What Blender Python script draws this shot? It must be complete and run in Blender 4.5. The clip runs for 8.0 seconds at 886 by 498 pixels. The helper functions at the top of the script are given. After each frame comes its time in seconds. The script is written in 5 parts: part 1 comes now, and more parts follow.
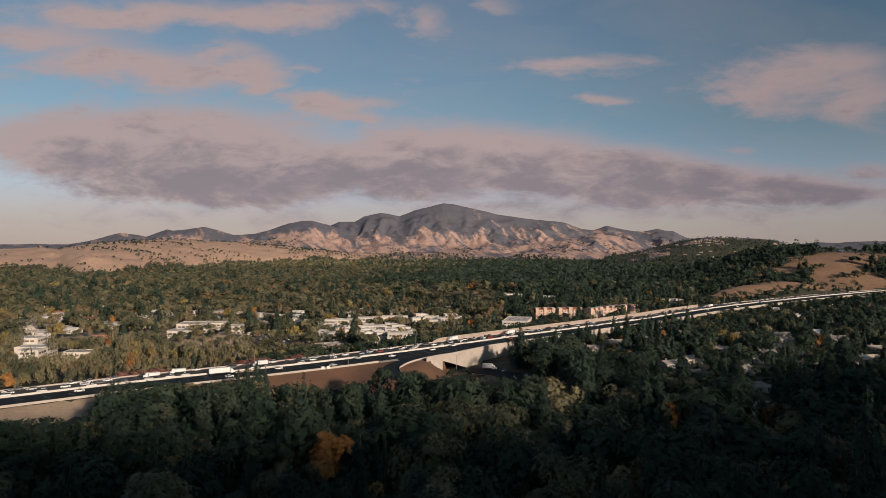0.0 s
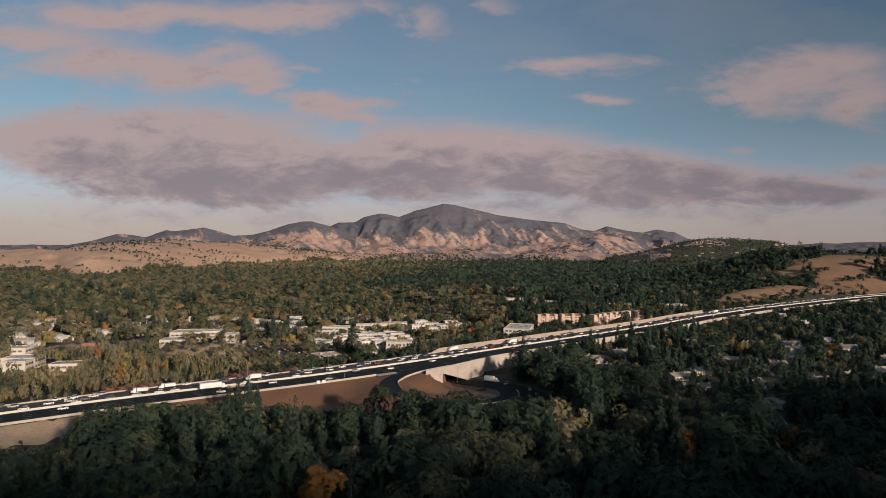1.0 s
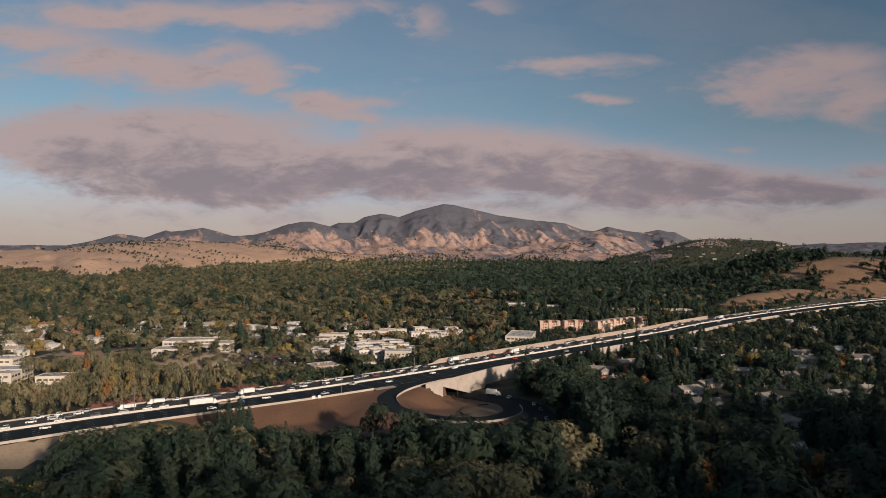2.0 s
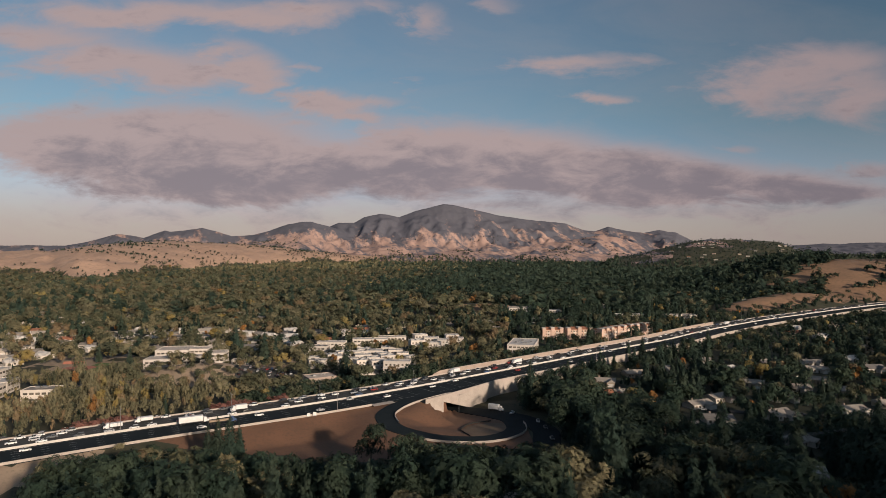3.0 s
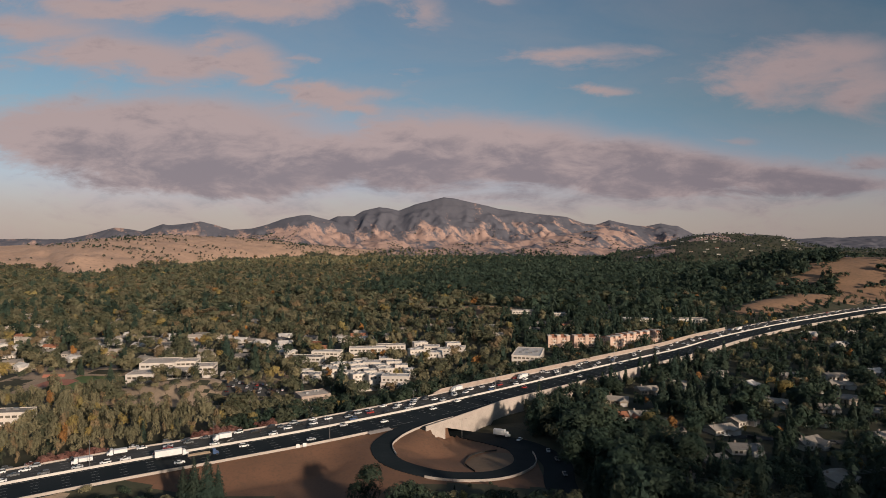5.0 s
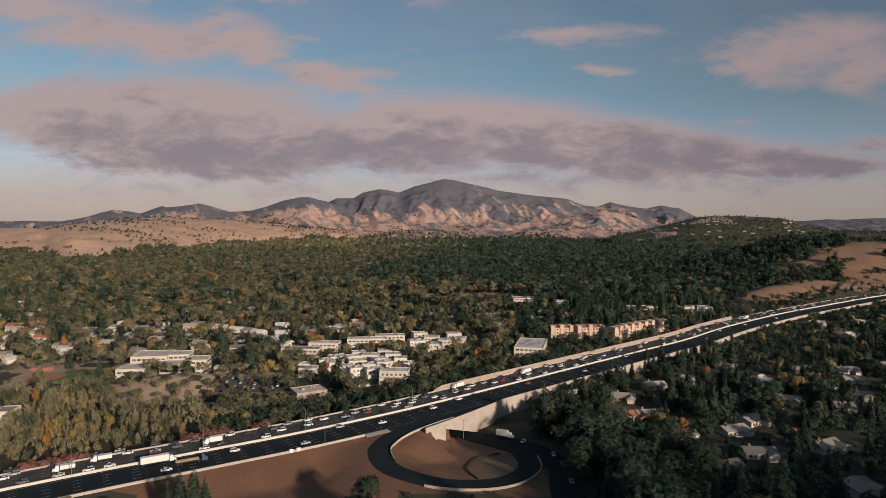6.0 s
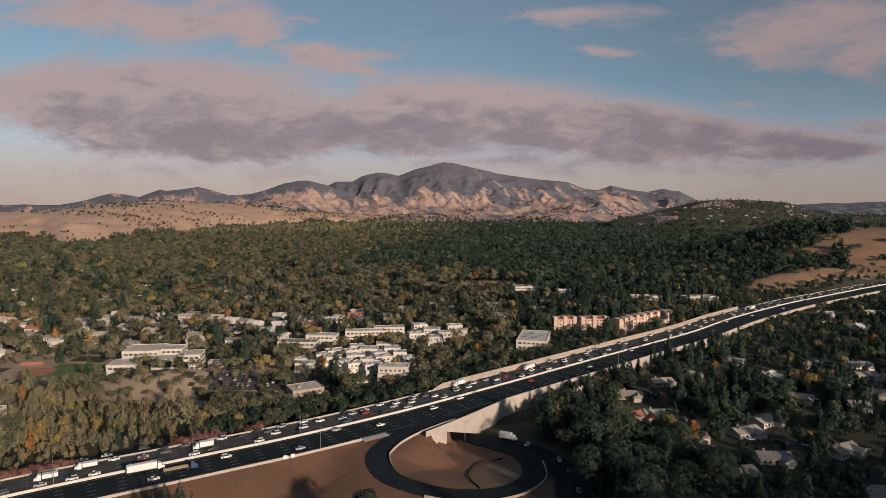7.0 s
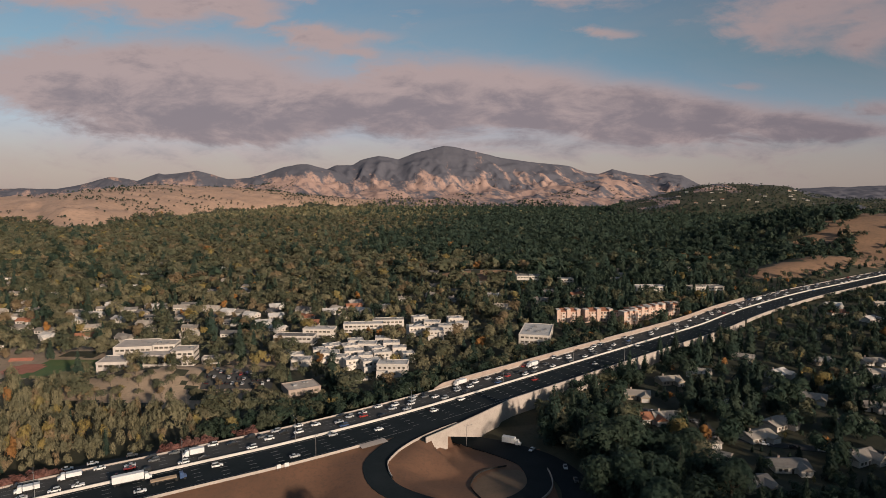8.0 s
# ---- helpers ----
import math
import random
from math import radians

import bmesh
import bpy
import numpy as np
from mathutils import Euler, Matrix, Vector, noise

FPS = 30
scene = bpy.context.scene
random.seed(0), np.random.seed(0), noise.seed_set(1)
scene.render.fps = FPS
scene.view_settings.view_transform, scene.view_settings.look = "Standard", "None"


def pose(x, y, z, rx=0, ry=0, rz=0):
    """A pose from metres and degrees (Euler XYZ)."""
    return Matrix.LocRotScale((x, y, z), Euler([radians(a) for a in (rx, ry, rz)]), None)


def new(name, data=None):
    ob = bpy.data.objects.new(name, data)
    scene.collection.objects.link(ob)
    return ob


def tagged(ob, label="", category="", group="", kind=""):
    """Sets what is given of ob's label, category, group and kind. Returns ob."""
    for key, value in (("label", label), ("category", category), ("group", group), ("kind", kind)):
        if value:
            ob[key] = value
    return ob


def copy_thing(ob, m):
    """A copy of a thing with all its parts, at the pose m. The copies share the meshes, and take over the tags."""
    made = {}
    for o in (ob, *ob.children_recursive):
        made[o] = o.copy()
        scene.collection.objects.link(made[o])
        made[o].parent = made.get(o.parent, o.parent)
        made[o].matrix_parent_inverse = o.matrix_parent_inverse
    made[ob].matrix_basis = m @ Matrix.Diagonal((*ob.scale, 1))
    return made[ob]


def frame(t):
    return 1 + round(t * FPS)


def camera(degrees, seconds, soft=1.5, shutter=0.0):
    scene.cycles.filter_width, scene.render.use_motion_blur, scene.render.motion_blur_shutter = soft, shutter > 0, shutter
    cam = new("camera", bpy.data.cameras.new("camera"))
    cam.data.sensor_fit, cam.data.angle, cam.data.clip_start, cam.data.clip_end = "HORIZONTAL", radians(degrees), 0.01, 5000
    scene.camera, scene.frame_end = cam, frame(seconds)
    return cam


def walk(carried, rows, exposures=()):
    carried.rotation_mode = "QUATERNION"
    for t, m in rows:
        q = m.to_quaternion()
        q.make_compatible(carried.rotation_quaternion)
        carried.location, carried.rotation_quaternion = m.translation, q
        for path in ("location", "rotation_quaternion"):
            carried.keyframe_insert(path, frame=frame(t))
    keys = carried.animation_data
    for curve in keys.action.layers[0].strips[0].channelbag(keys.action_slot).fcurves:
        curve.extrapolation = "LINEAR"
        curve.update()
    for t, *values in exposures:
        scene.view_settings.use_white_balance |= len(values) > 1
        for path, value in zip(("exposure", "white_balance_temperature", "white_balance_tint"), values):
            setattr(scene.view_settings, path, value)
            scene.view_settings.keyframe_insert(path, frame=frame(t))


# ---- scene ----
cam = camera(71.2, 8.0, soft=0.85)
walk(cam, [
    (0.0, pose(0.00, 0.00, 76.50, 90.425)),
    (0.5, pose(-0.02, 7.00, 79.30, 90.425)),
    (1.0, pose(-0.08, 13.90, 82.10, 90.425)),
    (1.5, pose(-0.18, 20.75, 84.85, 90.415)),
    (3.0, pose(-0.62, 42.05, 93.95, 90.335)),
    (3.5, pose(-0.85, 49.05, 96.85, 90.325)),
    (4.0, pose(-1.08, 56.00, 99.70, 90.320)),
    (4.4, pose(-1.26, 61.60, 101.95, 90.305)),
    (4.6, pose(-1.35, 64.60, 103.10, 90.215)),
    (4.8, pose(-1.44, 67.80, 104.30, 89.94)),
    (5.4, pose(-1.63, 77.90, 108.00, 88.90)),
    (6.0, pose(-1.84, 88.10, 111.70, 87.88)),
    (6.5, pose(-2.04, 95.90, 114.45, 87.10)),
    (7.0, pose(-2.24, 103.55, 117.35, 86.295)),
    (7.5, pose(-2.43, 111.10, 120.23, 85.513)),
    (8.0, pose(-2.64, 118.80, 123.09, 84.740)),
])


# ---- world, sun ----
SUN_ELEVATION = radians(15.4)
SUN_WAY = Vector((-0.60 * math.cos(SUN_ELEVATION), 0.80 * math.cos(SUN_ELEVATION), -math.sin(SUN_ELEVATION)))

sun_data = bpy.data.lights.new("sun", "SUN")
sun_data.energy, sun_data.angle, sun_data.color = 5.0, radians(2.6), (1.0, 0.81, 0.64)
sun = new("sun", sun_data)
sun.rotation_euler = SUN_WAY.to_track_quat("-Z", "Y").to_euler()


class Nodes:
    """Short hand for building a node tree."""

    def __init__(self, tree):
        self.tree = tree
        tree.nodes.clear()

    def add(self, kind):
        return self.tree.nodes.new(kind)

    def link(self, a, b):
        self.tree.links.new(a, b)

    def put(self, socket, value):
        if isinstance(value, bpy.types.NodeSocket):
            self.link(value, socket)
        else:
            socket.default_value = value

    def math(self, op, a, b=0.0, clamp=False):
        node = self.add("ShaderNodeMath")
        node.operation, node.use_clamp = op, clamp
        self.put(node.inputs[0], a)
        self.put(node.inputs[1], b)
        return node.outputs[0]

    def mix(self, fac, a, b, blend="MIX"):
        node = self.add("ShaderNodeMix")
        node.data_type, node.blend_type = "RGBA", blend
        self.put(node.inputs[0], fac)
        self.put(node.inputs[6], a if isinstance(a, bpy.types.NodeSocket) else (*a, 1))
        self.put(node.inputs[7], b if isinstance(b, bpy.types.NodeSocket) else (*b, 1))
        return node.outputs[2]

    def noise(self, vector, scale, detail=4.0, rough=0.55, distortion=0.0):
        node = self.add("ShaderNodeTexNoise")
        if vector is not None:
            self.link(vector, node.inputs["Vector"])
        node.inputs["Scale"].default_value = scale
        node.inputs["Detail"].default_value = detail
        node.inputs["Roughness"].default_value = rough
        node.inputs["Distortion"].default_value = distortion
        return node.outputs["Fac"]

    def span(self, value, lo, hi, to_lo=0.0, to_hi=1.0, smooth=True):
        node = self.add("ShaderNodeMapRange")
        node.interpolation_type = "SMOOTHSTEP" if smooth else "LINEAR"
        for socket, v in zip(node.inputs, (value, lo, hi, to_lo, to_hi)):
            self.put(socket, v)
        return node.outputs[0]


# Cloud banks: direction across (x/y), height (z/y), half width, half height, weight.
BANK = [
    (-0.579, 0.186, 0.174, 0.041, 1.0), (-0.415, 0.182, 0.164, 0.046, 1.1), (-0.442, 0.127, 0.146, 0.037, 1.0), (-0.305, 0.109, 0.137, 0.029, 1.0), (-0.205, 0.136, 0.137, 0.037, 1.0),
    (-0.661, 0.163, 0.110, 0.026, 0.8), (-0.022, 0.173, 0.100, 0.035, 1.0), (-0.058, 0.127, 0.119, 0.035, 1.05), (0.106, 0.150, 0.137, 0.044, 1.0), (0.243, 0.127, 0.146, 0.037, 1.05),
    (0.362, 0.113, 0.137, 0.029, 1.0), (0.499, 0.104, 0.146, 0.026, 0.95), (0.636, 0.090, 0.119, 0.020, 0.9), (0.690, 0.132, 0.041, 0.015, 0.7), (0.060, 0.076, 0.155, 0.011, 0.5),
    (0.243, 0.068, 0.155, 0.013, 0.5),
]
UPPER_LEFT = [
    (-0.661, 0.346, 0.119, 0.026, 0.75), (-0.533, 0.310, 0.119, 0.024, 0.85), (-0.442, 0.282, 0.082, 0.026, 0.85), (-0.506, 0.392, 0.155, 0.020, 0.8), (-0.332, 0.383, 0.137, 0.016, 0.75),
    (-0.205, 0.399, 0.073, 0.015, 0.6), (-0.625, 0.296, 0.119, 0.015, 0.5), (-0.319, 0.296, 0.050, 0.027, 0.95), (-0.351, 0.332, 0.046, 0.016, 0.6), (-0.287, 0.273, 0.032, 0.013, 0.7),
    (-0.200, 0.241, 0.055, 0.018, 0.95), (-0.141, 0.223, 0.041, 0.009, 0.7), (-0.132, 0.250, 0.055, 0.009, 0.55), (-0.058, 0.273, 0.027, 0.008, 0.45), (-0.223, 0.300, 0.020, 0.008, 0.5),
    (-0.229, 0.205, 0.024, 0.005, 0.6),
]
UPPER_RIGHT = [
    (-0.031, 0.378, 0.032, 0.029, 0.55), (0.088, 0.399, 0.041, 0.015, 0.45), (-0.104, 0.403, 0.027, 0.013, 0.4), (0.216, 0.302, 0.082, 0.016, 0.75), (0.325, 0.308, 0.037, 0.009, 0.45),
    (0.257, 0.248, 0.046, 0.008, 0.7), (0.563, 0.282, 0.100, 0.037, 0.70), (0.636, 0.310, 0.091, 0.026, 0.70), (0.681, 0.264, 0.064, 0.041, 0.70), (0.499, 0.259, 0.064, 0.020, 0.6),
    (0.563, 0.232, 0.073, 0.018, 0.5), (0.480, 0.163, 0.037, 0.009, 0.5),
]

world = bpy.data.worlds.new("sky")
scene.world = world
world.use_nodes = True
w = Nodes(world.node_tree)
sky = w.add("ShaderNodeTexSky")
sky.sky_type, sky.sun_disc = "NISHITA", False
sky.sun_elevation = SUN_ELEVATION
sky.sun_rotation = math.atan2(-SUN_WAY.x, -SUN_WAY.y)
sky.air_density, sky.dust_density, sky.ozone_density = 1.0, 0.7, 2.0
place = w.add("ShaderNodeTexCoord").outputs["Generated"]
split = w.add("ShaderNodeSeparateXYZ")
w.link(place, split.inputs[0])
ahead = w.math("MAXIMUM", split.outputs[1], 0.05)
across = w.math("DIVIDE", split.outputs[0], ahead)
height = w.math("DIVIDE", split.outputs[2], ahead)
flat = w.add("ShaderNodeCombineXYZ")
w.link(across, flat.inputs[0])
w.link(w.math("MULTIPLY", height, 2.6), flat.inputs[1])
billow = w.noise(flat.outputs[0], 3.2, 8.0, 0.62, 0.5)
wisp = w.noise(flat.outputs[0], 11.0, 7.0, 0.64, 0.3)
bend = w.math("SUBTRACT", billow, 0.5)
across_b = w.math("ADD", across, w.math("MULTIPLY", w.math("SUBTRACT", wisp, 0.5), 0.16))
height_b = w.math("ADD", height, w.math("MULTIPLY", bend, 0.09))
mass = None
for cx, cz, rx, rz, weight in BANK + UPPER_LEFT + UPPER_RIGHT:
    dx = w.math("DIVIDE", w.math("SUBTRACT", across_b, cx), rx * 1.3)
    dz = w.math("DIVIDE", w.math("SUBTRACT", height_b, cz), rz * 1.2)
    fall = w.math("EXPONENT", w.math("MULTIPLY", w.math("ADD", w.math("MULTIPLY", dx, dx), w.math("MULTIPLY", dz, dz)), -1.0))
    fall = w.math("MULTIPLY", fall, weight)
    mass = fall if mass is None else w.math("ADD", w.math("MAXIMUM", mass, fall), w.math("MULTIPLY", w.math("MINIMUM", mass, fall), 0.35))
grain = w.math("ADD", w.math("MULTIPLY", bend, 1.1), w.math("MULTIPLY", w.math("SUBTRACT", wisp, 0.5), 0.80))
body = w.math("ADD", mass, grain)
veil = w.math("MULTIPLY", w.span(height, 0.035, 0.17, 0.80, 0.0), w.span(billow, 0.25, 0.75, 0.8, 1.0))
cover = w.math("MAXIMUM", w.math("MULTIPLY", w.span(body, 0.0, 0.92), 0.93), w.math("MAXIMUM", veil, w.span(billow, 0.30, 0.70, 0.03, 0.17)))
shade = w.math("ADD", w.math("ADD", w.math("MULTIPLY", w.math("SUBTRACT", wisp, 0.5), 1.75), w.math("MULTIPLY", bend, -0.5)), w.math("MULTIPLY", body, 0.45))
dense = w.span(w.math("ADD", shade, w.span(height, 0.10, 0.20, 0.28, -0.22)), 0.20, 0.95)
cloud_colour = w.mix(w.span(body, 0.0, 0.45), (0.415, 0.350, 0.318), w.mix(dense, (0.435, 0.328, 0.318), (0.248, 0.200, 0.217)))
bg_sky, bg_cloud, both, out = w.add("ShaderNodeBackground"), w.add("ShaderNodeBackground"), w.add("ShaderNodeMixShader"), w.add("ShaderNodeOutputWorld")
low = w.span(height, 0.03, 0.25)
upper = w.mix(w.span(across, 0.05, 0.75), (0.98, 1.02, 0.97), (0.68, 0.78, 0.76))
w.link(w.mix(1.0, sky.outputs[0], w.mix(low, (1.28, 1.06, 1.27), upper), "MULTIPLY"), bg_sky.inputs[0])
bg_sky.inputs[1].default_value = 0.082
w.link(w.mix(1.0, cloud_colour, w.mix(w.span(across, 0.1, 0.7), (1.0, 1.0, 1.0), (0.80, 0.82, 0.86)), "MULTIPLY"), bg_cloud.inputs[0])
bg_cloud.inputs[1].default_value = 1.0
w.link(cover, both.inputs[0])
w.link(bg_sky.outputs[0], both.inputs[1])
w.link(bg_cloud.outputs[0], both.inputs[2])
w.link(both.outputs[0], out.inputs[0])
scene.view_settings.exposure = 0.0


# ---- materials ----
def material(name, colours, scale=1.0, rough=0.8, bump=0.0, metal=0.0, detail_scale=None, contrast=(0.35, 0.65), spec=0.3, object_space=False, island=0.0, random_tint=0.0):
    """Two or three base colours mixed by noise at two scales, in metres."""
    m = bpy.data.materials.new(name)
    m.use_nodes = True
    n = Nodes(m.node_tree)
    shader, out = n.add("ShaderNodeBsdfPrincipled"), n.add("ShaderNodeOutputMaterial")
    n.link(shader.outputs[0], out.inputs[0])
    where = n.add("ShaderNodeTexCoord").outputs["Object"] if object_space else n.add("ShaderNodeNewGeometry").outputs["Position"]
    big = n.noise(where, 1.0 / scale, 4)
    fine = n.noise(where, 1.0 / (detail_scale or scale * 0.12), 3)
    colour = n.mix(n.span(big, *contrast), colours[0], colours[1])
    third = colours[2] if len(colours) > 2 else tuple(c * 0.72 for c in colours[0])
    colour = n.mix(n.math("MULTIPLY", n.span(fine, 0.45, 0.75), 0.6), colour, third)
    if island:
        pick = n.add("ShaderNodeNewGeometry").outputs["Random Per Island"]
        colour = n.mix(1.0, colour, n.mix(pick, (1 - island,) * 3, (1 + island,) * 3), "MULTIPLY")
    if random_tint:
        pick = n.add("ShaderNodeObjectInfo").outputs["Random"]
        colour = n.mix(1.0, colour, n.mix(pick, (1 - random_tint, 1 - random_tint, 1 - random_tint), (1 + random_tint, 1 + random_tint * 0.8, 1 + random_tint * 0.5)), "MULTIPLY")
    n.link(colour, shader.inputs["Base Color"])
    shader.inputs["Roughness"].default_value = rough
    shader.inputs["Metallic"].default_value = metal
    shader.inputs["Specular IOR Level"].default_value = spec
    if bump:
        b = n.add("ShaderNodeBump")
        b.inputs["Strength"].default_value, b.inputs["Distance"].default_value = 0.6, bump
        n.link(fine, b.inputs["Height"])
        n.link(b.outputs[0], shader.inputs["Normal"])
    return m


def leaf_material(name, a, b, c, tint=0.25):
    """Foliage: sprays with gaps between their leaves, and some light through them."""
    m = material(name, (a, b, c), scale=14.0, rough=0.75, detail_scale=1.2, spec=0.12, island=0.20, random_tint=tint, contrast=(0.43, 0.57))
    n = m.node_tree
    noise_node, step, clear, both = n.nodes.new("ShaderNodeTexNoise"), n.nodes.new("ShaderNodeMath"), n.nodes.new("ShaderNodeBsdfTransparent"), n.nodes.new("ShaderNodeMixShader")
    where = n.nodes.new("ShaderNodeNewGeometry")
    n.links.new(where.outputs["Position"], noise_node.inputs["Vector"])
    noise_node.inputs["Scale"].default_value, noise_node.inputs["Detail"].default_value, noise_node.inputs["Roughness"].default_value = 3.6, 3.0, 0.75
    step.operation = "GREATER_THAN"
    step.inputs[1].default_value = 0.482
    n.links.new(noise_node.outputs["Fac"], step.inputs[0])
    shader, out = [k for k in n.nodes if k.type == "BSDF_PRINCIPLED"][0], [k for k in n.nodes if k.type == "OUTPUT_MATERIAL"][0]
    n.links.new(step.outputs[0], both.inputs[0])
    n.links.new(clear.outputs[0], both.inputs[1])
    n.links.new(shader.outputs[0], both.inputs[2])
    n.links.new(both.outputs[0], out.inputs[0])
    return m


M_LEAF = {
    "oak": leaf_material("leaf_oak", (0.066, 0.076, 0.050), (0.106, 0.108, 0.068), (0.046, 0.054, 0.035)),
    # The oak again, darkened: shade of near and right slopes, in its colour.
    "shaded_oak": leaf_material("leaf_shaded_oak", (0.024, 0.042, 0.031), (0.039, 0.057, 0.039), (0.016, 0.029, 0.022), 0.2),
    "conifer": leaf_material("leaf_conifer", (0.024, 0.042, 0.034), (0.039, 0.056, 0.041), (0.017, 0.030, 0.025)),
    "olive": leaf_material("leaf_olive", (0.136, 0.131, 0.083), (0.200, 0.181, 0.111), (0.102, 0.101, 0.064)),
    "yellow": leaf_material("leaf_yellow", (0.235, 0.182, 0.070), (0.205, 0.172, 0.075), (0.15, 0.125, 0.052)),
    "orange": leaf_material("leaf_orange", (0.33, 0.165, 0.055), (0.27, 0.14, 0.055), (0.19, 0.095, 0.04)),
    "brown": leaf_material("leaf_brown", (0.165, 0.128, 0.080), (0.20, 0.15, 0.092), (0.11, 0.086, 0.055)),
    "red": leaf_material("leaf_red", (0.165, 0.080, 0.070), (0.145, 0.078, 0.068), (0.10, 0.055, 0.048)),
}
M_BARK = material("bark", ((0.10, 0.075, 0.055), (0.15, 0.115, 0.085)), scale=1.5, bump=0.05)
M_GROUND = material("leaf_litter_ground", ((0.038, 0.042, 0.027), (0.066, 0.062, 0.039), (0.030, 0.035, 0.021)), scale=22.0, detail_scale=2.0, bump=0.2)
M_SOIL = material("bare_soil", ((0.172, 0.091, 0.056), (0.134, 0.075, 0.048), (0.102, 0.064, 0.044)), scale=16.0, detail_scale=1.5, bump=0.12, contrast=(0.3, 0.7))
M_PALE_SOIL = material("pale_dry_soil", ((0.39, 0.295, 0.212), (0.31, 0.235, 0.17), (0.21, 0.172, 0.118)), scale=9.0, detail_scale=1.2, bump=0.12)
M_GRASS = material("lawn", ((0.085, 0.135, 0.048), (0.115, 0.150, 0.058)), scale=12.0)
M_ASPHALT_OLD = material("old_asphalt", ((0.055, 0.056, 0.056), (0.072, 0.072, 0.071), (0.04, 0.041, 0.042)), scale=9.0, detail_scale=0.8, rough=0.9, spec=0.2)
M_ASPHALT_NEW = material("new_asphalt", ((0.010, 0.016, 0.019), (0.015, 0.021, 0.025), (0.008, 0.012, 0.015)), scale=12.0, detail_scale=0.9, rough=0.85, spec=0.15)
M_CONCRETE = material("concrete", ((0.45, 0.392, 0.348), (0.385, 0.336, 0.298), (0.295, 0.258, 0.230)), scale=6.0, detail_scale=0.7, bump=0.02)
M_BARRIER = material("pale_new_concrete", ((0.60, 0.56, 0.51), (0.52, 0.485, 0.445), (0.40, 0.37, 0.34)), scale=6.0, detail_scale=0.7, bump=0.02)
M_SOUNDWALL = material("block_wall", ((0.40, 0.315, 0.265), (0.34, 0.27, 0.23), (0.27, 0.215, 0.185)), scale=5.0, detail_scale=0.6, bump=0.03)
M_STUCCO = material("white_stucco", ((0.62, 0.57, 0.52), (0.53, 0.485, 0.445), (0.44, 0.405, 0.37)), scale=6.0, rough=0.9, random_tint=0.12)
M_PINK = material("pink_stucco", ((0.62, 0.445, 0.36), (0.54, 0.385, 0.31), (0.45, 0.325, 0.265)), scale=6.0, rough=0.9, random_tint=0.08)
M_ROOF_WHITE = material("white_membrane_roof", ((0.60, 0.565, 0.53), (0.48, 0.455, 0.43), (0.35, 0.335, 0.32)), scale=5.0, detail_scale=0.8)
M_ROOF_GREY = material("grey_shingle_roof", ((0.27, 0.25, 0.235), (0.33, 0.31, 0.29), (0.19, 0.18, 0.17)), scale=4.0, detail_scale=0.5, random_tint=0.45)
M_ROOF_TILE = material("clay_tile_roof", ((0.36, 0.16, 0.095), (0.30, 0.135, 0.085), (0.22, 0.11, 0.07)), scale=3.0, detail_scale=0.4, random_tint=0.2)
M_GLASS = material("dark_window_glass", ((0.03, 0.035, 0.04), (0.05, 0.055, 0.06)), scale=2.0, rough=0.15, spec=0.6)
M_PANE = material("pale_window_glass", ((0.16, 0.145, 0.13), (0.10, 0.095, 0.09), (0.06, 0.06, 0.06)), scale=3.0, rough=0.25, spec=0.5, random_tint=0.5)
M_ROOF_TAN = material("tan_gravel_roof", ((0.56, 0.485, 0.42), (0.47, 0.41, 0.355), (0.36, 0.315, 0.275)), scale=5.0, detail_scale=0.8)
M_DARK = material("dark_rubber", ((0.02, 0.02, 0.02), (0.03, 0.03, 0.03)), scale=1.0, rough=0.8)
M_STEEL = material("galvanised_steel", ((0.32, 0.32, 0.32), (0.26, 0.26, 0.26)), scale=2.0, rough=0.5, metal=0.6)
M_PAINT_LINE = material("white_road_paint", ((0.32, 0.32, 0.31), (0.20, 0.20, 0.20)), scale=3.0)


# ---- building helpers ----
def mesh_object(name, verts, faces, materials, parent=None, label="", smooth=False, index=None):
    me = bpy.data.meshes.new(name)
    me.from_pydata([tuple(v) for v in verts], [], [tuple(f) for f in faces])
    for m in materials if isinstance(materials, (list, tuple)) else [materials]:
        me.materials.append(m)
    if index is not None:
        me.polygons.foreach_set("material_index", np.asarray(index, dtype=np.int32))
    if smooth:
        me.polygons.foreach_set("use_smooth", np.ones(len(me.polygons), dtype=bool))
    me.update()
    ob = new(name, me)
    if parent:
        ob.parent = parent
    if label:
        ob["label"] = label
    return ob


def part(name, bm, mat, parent=None, label=""):
    me = bpy.data.meshes.new(name)
    bm.to_mesh(me)
    bm.free()
    me.materials.append(mat)
    ob = new(name, me)
    if parent:
        ob.parent = parent
    if label:
        ob["label"] = label
    return ob


def box(bm, x0, x1, y0, y1, z0, z1):
    v = [bm.verts.new(p) for p in ((x0, y0, z0), (x1, y0, z0), (x1, y1, z0), (x0, y1, z0), (x0, y0, z1), (x1, y0, z1), (x1, y1, z1), (x0, y1, z1))]
    for f in ((0, 3, 2, 1), (4, 5, 6, 7), (0, 1, 5, 4), (1, 2, 6, 5), (2, 3, 7, 6), (3, 0, 4, 7)):
        bm.faces.new([v[i] for i in f])


def boxes(*sizes):
    bm = bmesh.new()
    for s in sizes:
        box(bm, *s)
    return bm


